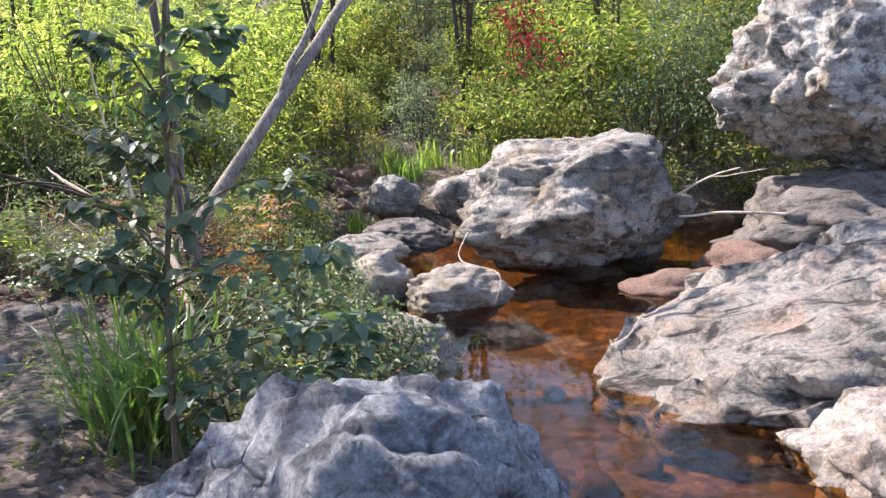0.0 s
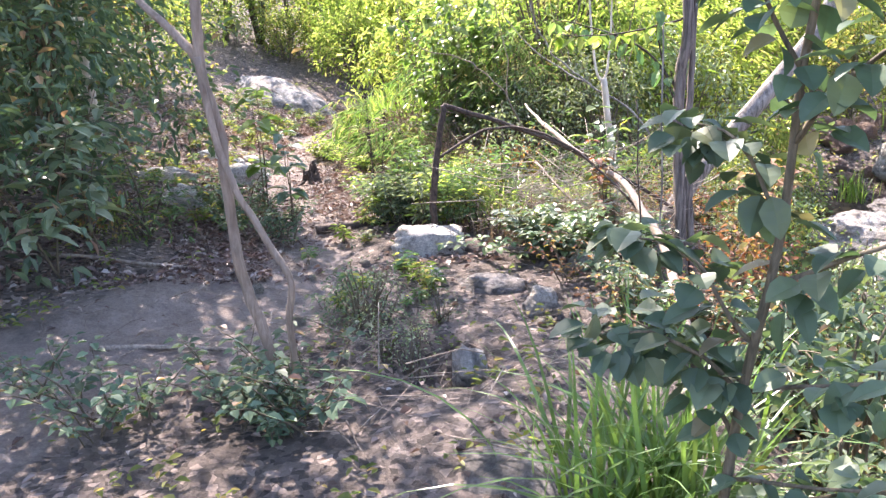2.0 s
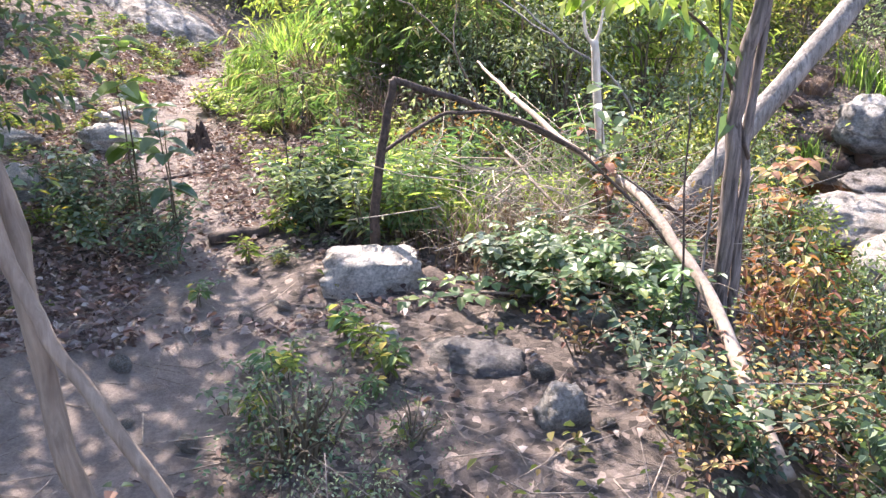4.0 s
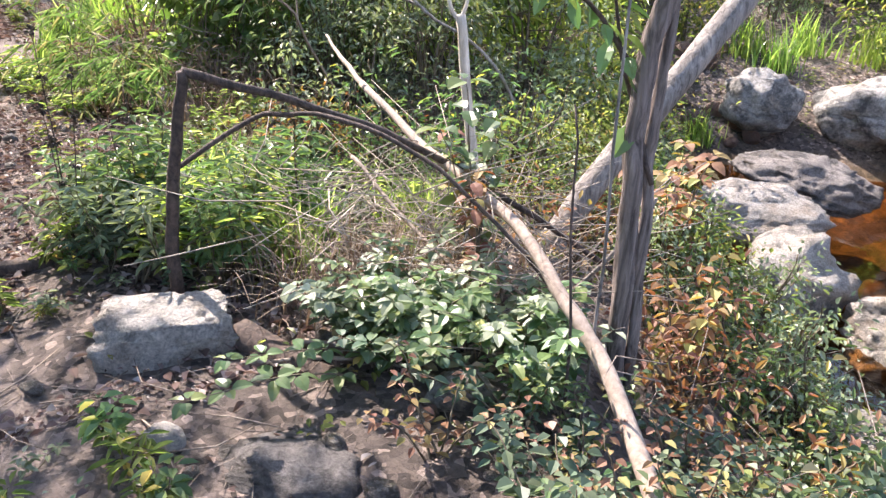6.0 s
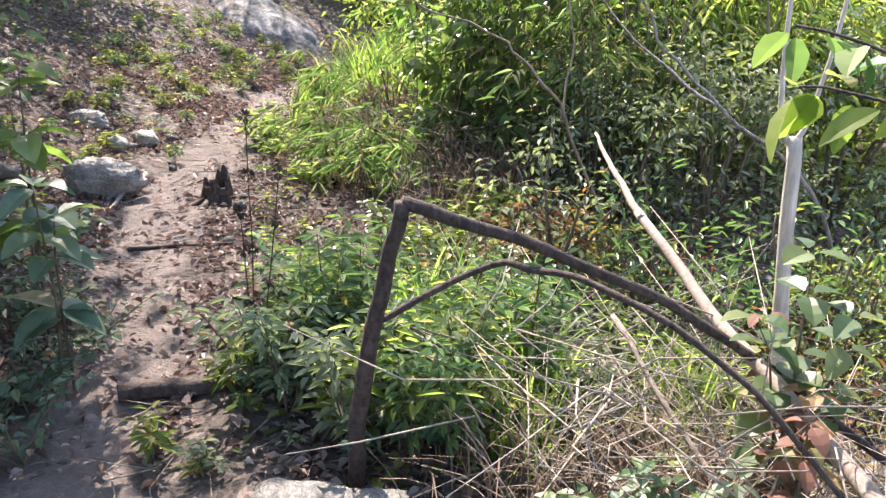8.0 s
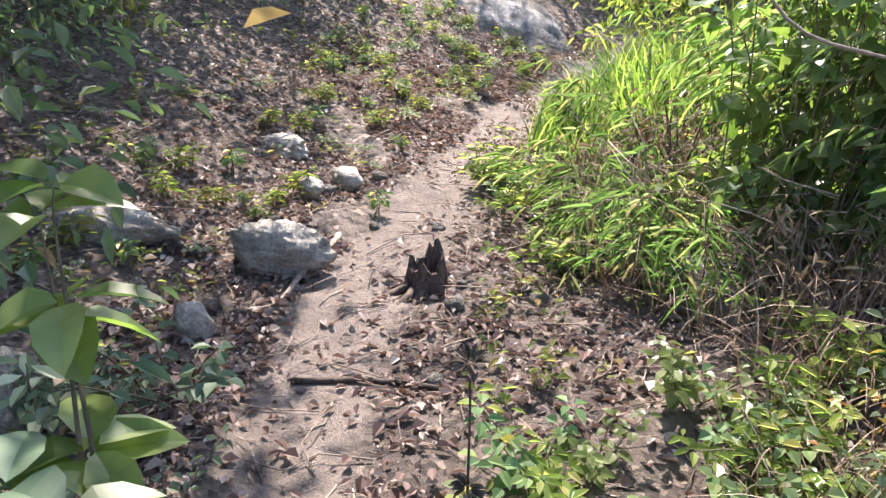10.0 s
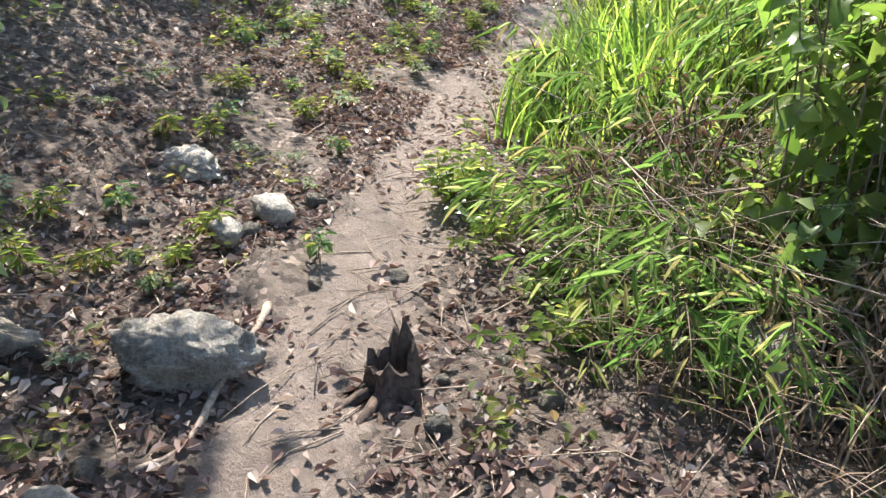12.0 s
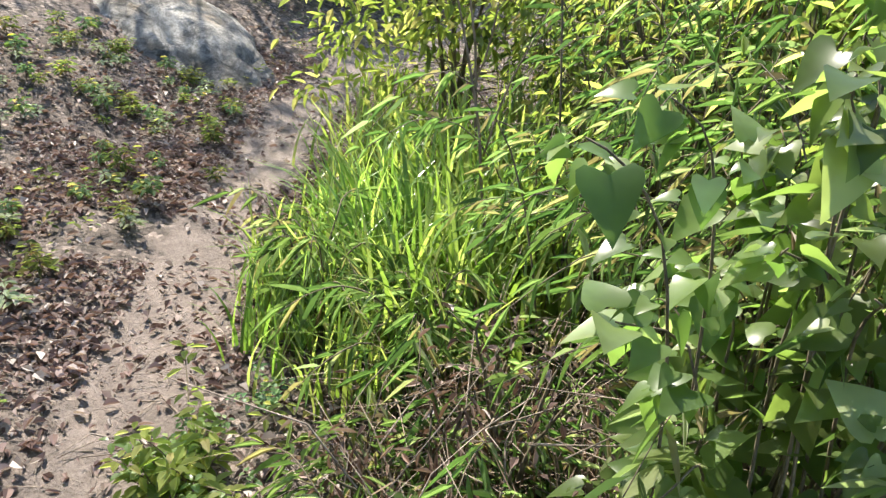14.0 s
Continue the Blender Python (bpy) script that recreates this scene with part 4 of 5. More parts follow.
for k, (x, y, lean, h) in enumerate([(-3.6, 8.0, -0.25, 1.7), (-4.0, 8.3, 0.2, 2.0), (-3.2, 8.4, 0.3, 1.9), (-3.8, 8.9, -0.1, 2.4), (-2.8, 7.9, -0.3, 1.6), (-4.5, 8.6, 0.15, 2.0), (-3.4, 7.6, 0.25, 1.5), (-5.9, 9.2, -0.2, 1.5), (-5.6, 8.75, -0.25, 1.3)]):
    z = ground_z(x, y) - 0.04
    trunk("bare_sapling", [([(x, y, z), (x + 0.4 * lean, y, z + 0.5 * h), (x + lean, y - 0.05, z + h)], 0.009, 0.003), ([(x + 0.4 * lean, y, z + 0.5 * h), (x - 0.3 * lean, y + 0.05, z + 0.95 * h)], 0.005, 0.002)], BARK_TAN,
          "thin bare sapling rising through the bush", "sapling", 60 + k, 5, 0.014)
trunk("fallen_log", [([(-2.83, 6.1, 0.97), (-2.48, 5.77, 0.87), (-2.07, 5.42, 0.78), (-1.81, 5.1, 0.67), (-1.655, 4.92, 0.54), (-1.375, 4.36, 0.33)], 0.014, 0.026), ([(-2.8, 6.07, 0.96), (-3.05, 6.4, 1.0), (-3.3, 6.8, 1.02)], 0.013, 0.006)], BARK_LOG,
      "pale bare fallen log leaning on the bank", "log", 3)
trunk("broken_sapling", [
    ([(-3.09, 5.12, 0.38), (-3.07, 5.1, 0.72), (-3.02, 5.1, 0.95), (-2.98, 5.1, 1.19)], 0.023, 0.016),
    ([(-2.98, 5.1, 1.19), (-2.72, 5.4, 1.05), (-2.44, 5.6, 0.9), (-2.08, 5.7, 0.7), (-1.7, 5.8, 0.45)], 0.015, 0.010),
    ([(-3.05, 5.12, 0.88), (-2.9, 5.3, 1.0), (-2.71, 5.3, 1.05), (-2.4, 5.3, 1.0), (-2.12, 5.3, 0.83), (-1.85, 5.25, 0.6)], 0.009, 0.006)], BARK_DARK,
    "snapped dark sapling with its top bent over", "dead sapling", 4, 8)
trunk("dead_snag", [([(-2.3, 6.2, 0.3), (-2.38, 6.2, 0.73), (-2.46, 6.2, 1.26)], 0.026, 0.02), ([(-2.46, 6.2, 1.22), (-2.52, 6.2, 1.4), (-2.6, 6.22, 2.2)], 0.011, 0.004), ([(-2.46, 6.2, 1.22), (-2.42, 6.2, 1.4), (-2.4, 6.2, 1.9)], 0.009, 0.004)], BARK_PALE,
      "bare bleached dead stem with a forked top", "dead tree", 5, 8)
trunk("forked_tree", [
    ([(-2.45, 3.12, 0.35), (-2.47, 3.1, 0.6), (-2.54, 3.1, 0.77), (-2.58, 3.1, 1.0), (-2.59, 3.1, 1.27), (-2.64, 3.1, 1.55), (-2.63, 3.1, 1.75), (-2.6, 3.1, 2.6), (-2.5, 3.1, 3.6)], 0.021, 0.016),
    ([(-2.38, 3.12, 0.35), (-2.36, 3.1, 0.72), (-2.34, 3.1, 0.84), (-2.45, 3.08, 1.03), (-2.56, 3.07, 1.25), (-2.62, 3.07, 1.55)], 0.012, 0.012),
    ([(-2.64, 3.1, 1.53), (-2.75, 3.1, 1.63), (-2.95, 3.1, 1.8), (-3.3, 3.1, 2.3)], 0.018, 0.008)], BARK_TAN,
    "slender forked tan tree at the trail's edge", "tree", 6, 8)
trunk("pale_tree", [([(-6.3, 5.2, 0.75), (-6.32, 5.22, 1.4), (-6.3, 5.2, 2.4), (-6.2, 5.25, 4.0)], 0.042, 0.032)], BARK_PALE, "straight pale-barked tree trunk on the shaded slope", "tree", 7)
# tree added out of view, only to throw shade on the slope
trunk("shade_tree", [([(-7.9, 5.2, 1.0), (-7.85, 5.4, 2.2), (-7.6, 5.9, 3.4), (-7.3, 6.4, 4.4)], 0.1, 0.05)], BARK_GREY, "spreading grey tree added out of view to shade the leafy slope", "tree", 17)
def tree_stump():
    """A hollow rotten stump with a jagged rim."""
    rr = random.Random(8)
    ob = thing("tree_stump", (-5.2, 6.46, ground_z(-5.2, 6.46) - 0.03), "short dark rotten stump with a jagged rim beside the trail", "stump")
    n = 22
    rim = [0.11 + 0.06 * rr.random() + (0.05 if 3 < i < 9 else 0.0) for i in range(n)]
    verts, faces = [], []
    for lvl, (f, r0) in enumerate([(0.0, 0.105), (0.3, 0.08), (0.65, 0.07), (1.0, 0.066), (1.0, 0.05), (0.55, 0.042), (0.5, 0.0)]):
        for i in range(n):
            w = 2 * math.pi * i / n
            r = r0 * (1 + 0.22 * math.sin(5 * w + 1) * (1 - 0.5 * f) + rr.uniform(-0.08, 0.08))
            verts.append((r * math.cos(w) - 0.05 * f * rim[i], r * math.sin(w), f * rim[i] if lvl < 5 else f * 0.13))
        if lvl:
            for i in range(n):
                a, b = (lvl - 1) * n + i, (lvl - 1) * n + (i + 1) % n
                faces.append((a, b, b + n, a + n))
    part("trunk", mesh_of("trunk", verts, faces), BARK_DARK, ob)
    for i in range(7):
        w = rr.uniform(0, 6.28)
        so = Soup()
        so.tube([(0.07 * math.cos(w), 0.07 * math.sin(w), 0.05), (0.15 * math.cos(w), 0.15 * math.sin(w), 0.025), (0.26 * math.cos(w + 0.3), 0.26 * math.sin(w + 0.3), -0.01)], [0.022, 0.014, 0.006], 6, 0.2, rr)
        part("root", so.mesh("root", True), BARK_DARK, ob)


tree_stump()
trunk("driftwood_branch", [([(2.4, 8.9, 0.15), (2.7, 8.6, 0.4), (2.95, 8.35, 0.52)], 0.013, 0.007), ([(2.7, 8.6, 0.4), (2.85, 8.5, 0.42), (3.2, 8.3, 0.5)], 0.008, 0.004)], BARK_PALE, "bleached forked driftwood branch against the rocks", "branch", 9, 6)
trunk("driftwood_pole", [([(2.4, 8.6, 0.0), (2.9, 8.4, 0.05), (3.4, 8.2, 0.04)], 0.012, 0.018)], BARK_PALE, "pale driftwood pole lying above the water", "branch", 10, 6)
trunk("hanging_root", [([(0.15, 8.3, 0.0), (0.05, 8.1, -0.15), (0.1, 7.8, -0.2), (0.4, 7.3, -0.2), (0.35, 7.2, -0.45)], 0.007, 0.004)], BARK_PALE, "thin pale root trailing over the stones", "root", 11, 5)


# ---- low plants ----
def whorl_plant(seed, height, leaf, width, whorls, per, stems=3, fan=0.25, droop=0.25):
    """Stems that carry whorls of leaves, for a plant whose foot is at the origin."""
    r, rr = np.random.RandomState(seed), random.Random(seed)
    wood, crown = Soup(), Soup()
    for s in range(stems):
        top = Vector((r.normal(0, fan), r.normal(0, fan), height * r.uniform(0.7, 1.1)))
        line = bend([Vector((r.normal(0, 0.02), r.normal(0, 0.02), -0.03)), top * 0.5 + Vector((0, 0, 0.08 * height)), top], 5, rr, 0.006)
        wood.tube(line, taper(len(line), 0.0035 + 0.004 * height, 0.0015), 4)
        for w in range(whorls):
            q = np.array(line[int(2 + (len(line) - 3) * (w + 1) / whorls)])
            n = per
            a = r.uniform(0, 6.28) + np.arange(n) * 6.283 / n + r.normal(0, 0.25, n)
            axis = np.stack([np.cos(a), np.sin(a), r.uniform(-0.25, 0.35, n)], 1)
            k = 1.15 - 0.35 * w / whorls
            (crown.round_leaves if width > 0.04 else crown.leaves)(np.repeat(q[None], n, 0) + axis * 0.012, axis, np.array([0, 0, 1.0]) + 0.25 * unit_rand(r, n), leaf * k * r.uniform(0.7, 1.15, n), width * k * r.uniform(0.75, 1.1, n), 0.18, droop)
    return wood.mesh("branching", True), crown.mesh("foliage")


def make_plant(name, place, meshes, material, label, category="plant", group="", rz=0.0, bark=None):
    ob = thing(name, place, label, category, group, rz)
    part("branching", meshes[0], bark or STEM, ob)
    part("foliage", meshes[1], material, ob)
    return ob


def scatter(name, variants, spots, label, group, category="plant", lo=0.7, hi=1.25):
    firsts = {}
    for i, (x, y) in enumerate(spots):
        k = i % len(variants)
        s = rng.uniform(lo, hi)
        m = at_ground(x, y, rng.uniform(0, 360), s)
        if k not in firsts:
            meshes, mat = variants[k]
            firsts[k] = make_plant(name, (0, 0, 0), meshes, mat, label, category, group)
            firsts[k].matrix_world = m
        else:
            copy_thing(firsts[k], m).scale = (s, s, s)


def blob(n, cx, cy, rx, ry, turn=0.0):
    res = []
    for _ in range(n):
        a, q = rng.uniform(0, 6.283), math.sqrt(rng.random())
        u, v = rx * q * math.cos(a), ry * q * math.sin(a)
        c, s = math.cos(radians(turn)), math.sin(radians(turn))
        res.append((cx + u * c - v * s, cy + u * s + v * c))
    return res


BROAD = [(whorl_plant(11, 0.36, 0.075, 0.05, 5, 5, 6), LEAF_BROAD), (whorl_plant(12, 0.30, 0.065, 0.046, 4, 5, 6), LEAF_GREY), (whorl_plant(13, 0.26, 0.07, 0.048, 4, 4, 5), LEAF_DARK)]
scatter("broadleaf_plant", BROAD, blob(12, -2.28, 5.08, 0.26, 0.12) + blob(4, -1.85, 5.2, 0.2, 0.15),
        "leafy plant with broad oval green leaves on the bank", "broadleaf plants on the bank", lo=0.5, hi=0.85)
BANK = [(whorl_plant(17, 0.26, 0.05, 0.034, 5, 4, 5, 0.14), LEAF_DARK), (whorl_plant(18, 0.3, 0.045, 0.026, 6, 4, 5, 0.14), LEAF_BROAD), (whorl_plant(19, 0.22, 0.05, 0.036, 4, 4, 5, 0.14), LEAF_DARK), (whorl_plant(20, 0.3, 0.04, 0.024, 6, 3, 5, 0.14), LEAF_RUST)]
scatter("bank_plant", BANK, blob(9, -1.75, 4.72, 0.32, 0.22) + blob(14, -1.2, 4.9, 0.3, 0.4) + blob(7, -1.6, 4.35, 0.28, 0.2) + blob(10, -0.95, 4.4, 0.25, 0.4),
        "low mixed plant with small dark and rusty leaves", "low plants on the bank", lo=0.5, hi=1.0)
IVY = [(whorl_plant(14, 0.2, 0.06, 0.042, 3, 4, 6, 0.16), LEAF_HEART), (whorl_plant(15, 0.24, 0.065, 0.028, 4, 4, 6, 0.16), LEAF_LIGHT), (whorl_plant(16, 0.18, 0.055, 0.04, 3, 4, 6, 0.14), LEAF_BROAD)]
scatter("trailing_ivy", IVY, blob(15, -3.85, 6.55, 0.5, 0.5) + blob(8, -3.5, 6.2, 0.35, 0.3) + blob(9, -2.9, 6.2, 0.5, 0.3) + blob(4, -4.0, 5.95, 0.2, 0.2) + blob(9, -5.8, 7.5, 0.14, 0.4, 40) + blob(5, -5.0, 7.0, 0.3, 0.15),
        "sunlit trailing plant with glossy pale leaves beside the trail", "trailing plants beside the trail", lo=0.45, hi=0.95)
WEED = [(whorl_plant(21, 0.5, 0.085, 0.026, 7, 5, 4, 0.12), LEAF_BROAD), (whorl_plant(22, 0.42, 0.075, 0.024, 6, 5, 5, 0.12), LEAF_GREY), (whorl_plant(23, 0.36, 0.08, 0.028, 5, 4, 5, 0.14), LEAF_DARK), (whorl_plant(24, 0.4, 0.08, 0.02, 6, 4, 5, 0.14), LEAF_LIGHT)]
scatter("leafy_weed", WEED, blob(20, -3.2, 5.4, 0.3, 0.28) + blob(6, -2.85, 5.9, 0.4, 0.2) + blob(7, -3.45, 5.9, 0.3, 0.3) + blob(14, -3.5, 5.42, 0.16, 0.25)
       , "leafy green weed with narrow pointed leaves", "weeds beside the trail", lo=0.45, hi=0.95)
FINE = [(shrub_meshes(31, 0.6, 0.36, 420, 0.042, 0.02, 20, 0.08, 0.2, 0.1, 0.26, 6), LEAF_GREY), (shrub_meshes(32, 0.5, 0.34, 380, 0.038, 0.02, 18, 0.08, 0.2, 0.1, 0.26, 6), LEAF_MID), (shrub_meshes(33, 0.42, 0.32, 260, 0.05, 0.024, 14, 0.1, 0.2, 0.1, 0.3, 7), LEAF_RUST), (shrub_meshes(36, 0.55, 0.36, 340, 0.06, 0.016, 18, 0.08, 0.2, 0.1, 0.26, 7), LEAF_BROAD)]
scatter("small_bush", FINE, blob(6, -1.1, 7.0, 0.35, 0.3) + blob(8, -1.85, 6.5, 0.4, 0.4) + blob(20, -0.98, 5.4, 0.45, 0.9, 15) + blob(10, -1.25, 6.3, 0.5, 0.5) + blob(6, -1.7, 7.3, 0.4, 0.6) + blob(8, -2.45, 6.7, 0.6, 0.5) + blob(7, -3.1, 6.8, 0.5, 0.5)
        + blob(8, -1.85, 8.6, 0.4, 0.7) + blob(6, -0.55, 4.0, 0.25, 0.5) + blob(6, -0.7, 3.3, 0.2, 0.3) + blob(8, -2.0, 10.2, 0.7, 0.5) + blob(3, -4.6, 4.1, 0.3, 0.2),
        "fine-leaved low bush on the creek bank", "low bushes on the bank", "bush", 0.45, 0.95)
# both variants take the dark leaf colour in place of shade on the bank
CREEK = [(shrub_meshes(37, 0.75, 0.42, 620, 0.05, 0.034, 30, 0.08, 0.25, 0.2, 0.2, 7), LEAF_DARK), (shrub_meshes(38, 0.65, 0.42, 520, 0.045, 0.03, 26, 0.08, 0.25, 0.2, 0.2, 7), LEAF_DARK)]
scatter("creekside_bush", CREEK, [(-0.75, 3.9), (-0.95, 4.5), (-0.55, 4.5), (-0.6, 3.55), (-0.8, 5.1), (-0.45, 5.0)], "leafy bush crowding the creek bank, shade put into its dark leaf colour", "bushes along the creek", "bush", 0.75, 1.05)
DUSTY = [(shrub_meshes(34, 0.42, 0.3, 260, 0.03, 0.014, 20, 0.08, 0.2, 0.1, 0.26, 9), LEAF_GREY), (shrub_meshes(35, 0.36, 0.3, 200, 0.028, 0.016, 18, 0.08, 0.2, 0.1, 0.26, 9), LEAF_DARK)]
scatter("dusty_bush", DUSTY, blob(6, -2.48, 3.85, 0.2, 0.28, 40), "sparse dusty grey-green bush on the shaded bank", "dusty bushes beside the trail", "bush", 0.4, 0.75)
scatter("shaded_plant", [(whorl_plant(44, 0.26, 0.045, 0.032, 4, 3, 5, 0.14), LEAF_DARK), (whorl_plant(45, 0.22, 0.04, 0.022, 5, 3, 5, 0.14), LEAF_DARK)],
        blob(12, -2.4, 2.98, 0.2, 0.16) + blob(5, -3.0, 2.7, 0.35, 0.15) + blob(10, -4.45, 4.95, 0.3, 0.22, 30) + blob(6, -4.9, 5.2, 0.35, 0.22, 40) + blob(5, -3.95, 4.7, 0.25, 0.2),
        "low dark green plant in the shade of the slope", "low plants in the shade", lo=0.6, hi=1.15)
scatter("large_leaf_plant", [(whorl_plant(46, 0.95, 0.17, 0.085, 6, 4, 2, 0.14, 0.3), LEAF_GREY), (whorl_plant(47, 0.8, 0.15, 0.075, 5, 4, 3, 0.16, 0.3), LEAF_DARK)],
        [(-4.55, 3.85), (-4.95, 4.05), (-4.35, 3.5), (-5.2, 3.6)], "large soft-leaved plant in front of the shaded thicket", "large-leaved plants", lo=0.85, hi=1.1)
scatter("seedling", [(whorl_plant(41, 0.14, 0.06, 0.03, 2, 5, 3, 0.06), LEAF_BROAD), (whorl_plant(42, 0.1, 0.05, 0.028, 2, 4, 3, 0.06), LEAF_GREY), (whorl_plant(43, 0.18, 0.07, 0.02, 3, 5, 3, 0.07), LEAF_MID)],
        blob(16, -2.75, 4.15, 0.35, 0.3) + blob(5, -3.5, 4.7, 0.2, 0.3) + blob(20, -4.6, 4.75, 0.5, 0.35, 35) + blob(34, -6.8, 7.0, 0.7, 1.5, 40) + blob(90, -8.3, 9.0, 0.9, 1.5, 40) + blob(12, -5.9, 5.3, 0.7, 0.4)
        + blob(8, -3.5, 5.25, 0.2, 0.2), "small green seedling among dead leaves", "seedlings on the forest floor", lo=0.4, hi=0.85)

# dark round-leaved sapling in front of the white boulder
def round_sapling():
    r, rr = np.random.RandomState(5), random.Random(5)
    foot = Vector((-0.93, 2.72, ground_z(-0.93, 2.72)))
    ob = thing("round_leaved_sapling", foot, "dark green sapling with drooping round leaves beside the boulder", "sapling")
    stem = bend([(0, 0, -0.05), (0.02, 0, 0.35), (0.06, 0, 0.8), (0.12, 0.02, 1.4), (0.16, 0.02, 1.75)], 5, rr, 0.006)
    so = Soup()
    so.tube(stem, taper(len(stem), 0.014, 0.005), 6)
    part("trunk", so.mesh("trunk", True), STEM, ob)
    heights = [0.3, 0.38, 0.33, 0.45, 0.52, 0.6, 0.7, 0.75, 0.85, 0.95, 1.05, 1.15, 1.25, 1.4, 1.55, 1.7]
    for i, hgt in enumerate(heights):
        q = min(stem, key=lambda p: abs(p.z - hgt))
        a = [0.1, -0.5, 0.9, 0.4, -0.2, 2.6, 3.4, -0.4, 3.0, 0.2, 2.4, -0.8, 3.6, 0.5, 2.8, 1.0][i] + rr.uniform(-0.2, 0.2)
        reach = (0.95 - 0.5 * hgt) * rr.uniform(0.75, 1.05) * (1.0 if math.cos(a) > 0 else 0.55)
        end = q + Vector((math.cos(a) * reach, math.sin(a) * reach * 0.6, 0.08 + 0.12 * rr.random()))
        line = bend([q, q.lerp(end, 0.5) + Vector((0, 0, 0.05)), end], 5, rr, 0.006)
        limb = Soup()
        limb.tube(line, taper(len(line), 0.006, 0.002), 4)
        twig = part("limb", limb.mesh("limb", True), STEM, ob)
        lv = Soup()
        pos, axis = [], []
        for p in line[1:] + [end] * 3:
            for _ in range(4):
                d = Vector((rr.gauss(0, 1), rr.gauss(0, 1), -0.25 + 0.3 * rr.gauss(0, 1))).normalized()
                pos.append(tuple(p + d * 0.03 + Vector((0, 0, rr.gauss(0, 0.02)))))
                axis.append(tuple(d))
        n = len(pos)
        lv.round_leaves(pos, axis, np.array([0, 0, 1.0]) + 0.4 * unit_rand(r, n), 0.06 * r.uniform(0.6, 1.25, n), 0.054 * r.uniform(0.75, 1.1, n), 0.16, 0.3)
        part("foliage", lv.mesh("foliage"), LEAF_DARK, twig)


round_sapling()


def crown_part(ob, centre, radius, n, leaf, width, material, seed, clumps=18, flat=0.7, name="crown"):
    r = np.random.RandomState(seed)
    so = Soup()
    for c in range(clumps):
        cc = np.array(centre) - np.array(ob.location) + unit_rand(r, 1)[0] * radius * r.uniform(0.2, 1.0) * np.array([1, 1, flat])
        m = n // clumps
        off = r.normal(size=(m, 3)) * radius * 0.24
        axis = off / (np.linalg.norm(off, axis=1, keepdims=True) + 1e-6) + 0.8 * unit_rand(r, m)
        axis[:, 2] -= 0.35
        pos = cc + off
        pos[:, 2] = np.maximum(pos[:, 2], 2.5 - ob.location.z + 0.3 * r.uniform(0, 1, m))
        so.leaves(pos, axis, np.array([0, 0, 1.0]) + 0.5 * unit_rand(r, m), leaf * r.uniform(0.6, 1.2, m), width * r.uniform(0.7, 1.2, m), 0.2, 0.25)
    return part(name, so.mesh(name), material, ob)


def find(name):
    return bpy.data.objects[name]


# crowns above the view; forked and pale ones set sunward to shade the bank
crown_part(find("forked_tree"), (-3.5, 4.1, 3.8), 1.1, 1900, 0.10, 0.05, LEAF_MID, 71, 24)
crown_part(find("leaning_tree"), (0.1, 8.2, 4.2), 1.3, 2200, 0.10, 0.04, LEAF_MID, 72)
crown_part(find("shaggy_tree"), (-1.65, 5.3, 3.5), 0.9, 900, 0.10, 0.05, LEAF_MID, 73)
crown_part(find("shade_tree"), (-8.0, 6.4, 4.3), 1.5, 4000, 0.12, 0.055, LEAF_MID, 75, 34, 0.5)
crown_part(find("pale_tree"), (-5.5, 5.3, 3.9), 1.3, 2600, 0.11, 0.05, LEAF_MID, 74, 26)


def hanging_branch(ob, pts, r0, leaf, width, material, seed, every=1, per=3):
    rr, r = random.Random(seed), np.random.RandomState(seed)
    foot = Vector(ob.location)
    line = bend([Vector(p) - foot for p in pts], 5, rr, 0.006)
    so = Soup()
    so.tube(line, taper(len(line), r0, 0.0018), 5)
    limb = part("limb", so.mesh("limb", True), BARK_DARK, ob)
    pos, axis = [], []
    for p in line[3::every]:
        for _ in range(per):
            d = Vector((rr.gauss(0, 0.8), rr.gauss(0, 0.8), -0.75 + 0.35 * rr.gauss(0, 1))).normalized()
            pos.append(tuple(p + d * 0.02))
            axis.append(tuple(d))
    n = len(pos)
    lv = Soup()
    lv.round_leaves(pos, axis, np.array([0.2, 0.1, 1.0]) + 0.6 * unit_rand(r, n), leaf * r.uniform(0.65, 1.15, n), width * r.uniform(0.75, 1.15, n), 0.2, 0.2)
    part("foliage", lv.mesh("foliage"), material, limb)


shag = find("shaggy_tree")
hanging_branch(shag, [(-1.68, 5.2, 1.25), (-1.82, 5.18, 1.42), (-2.05, 5.15, 1.56), (-2.3, 5.1, 1.62)], 0.009, 0.085, 0.04, LEAF_BROAD, 81, 1, 2)
hanging_branch(shag, [(-1.68, 5.2, 1.62), (-1.86, 5.1, 1.56), (-2.06, 5.04, 1.54), (-2.26, 5.0, 1.55)], 0.006, 0.085, 0.04, LEAF_LIGHT, 82, 1, 2)
hanging_branch(shag, [(-1.64, 5.22, 1.0), (-1.75, 5.2, 1.3), (-1.8, 5.15, 1.5), (-1.78, 5.1, 1.66)], 0.008, 0.09, 0.05, LEAF_BROAD, 83, 2, 2)

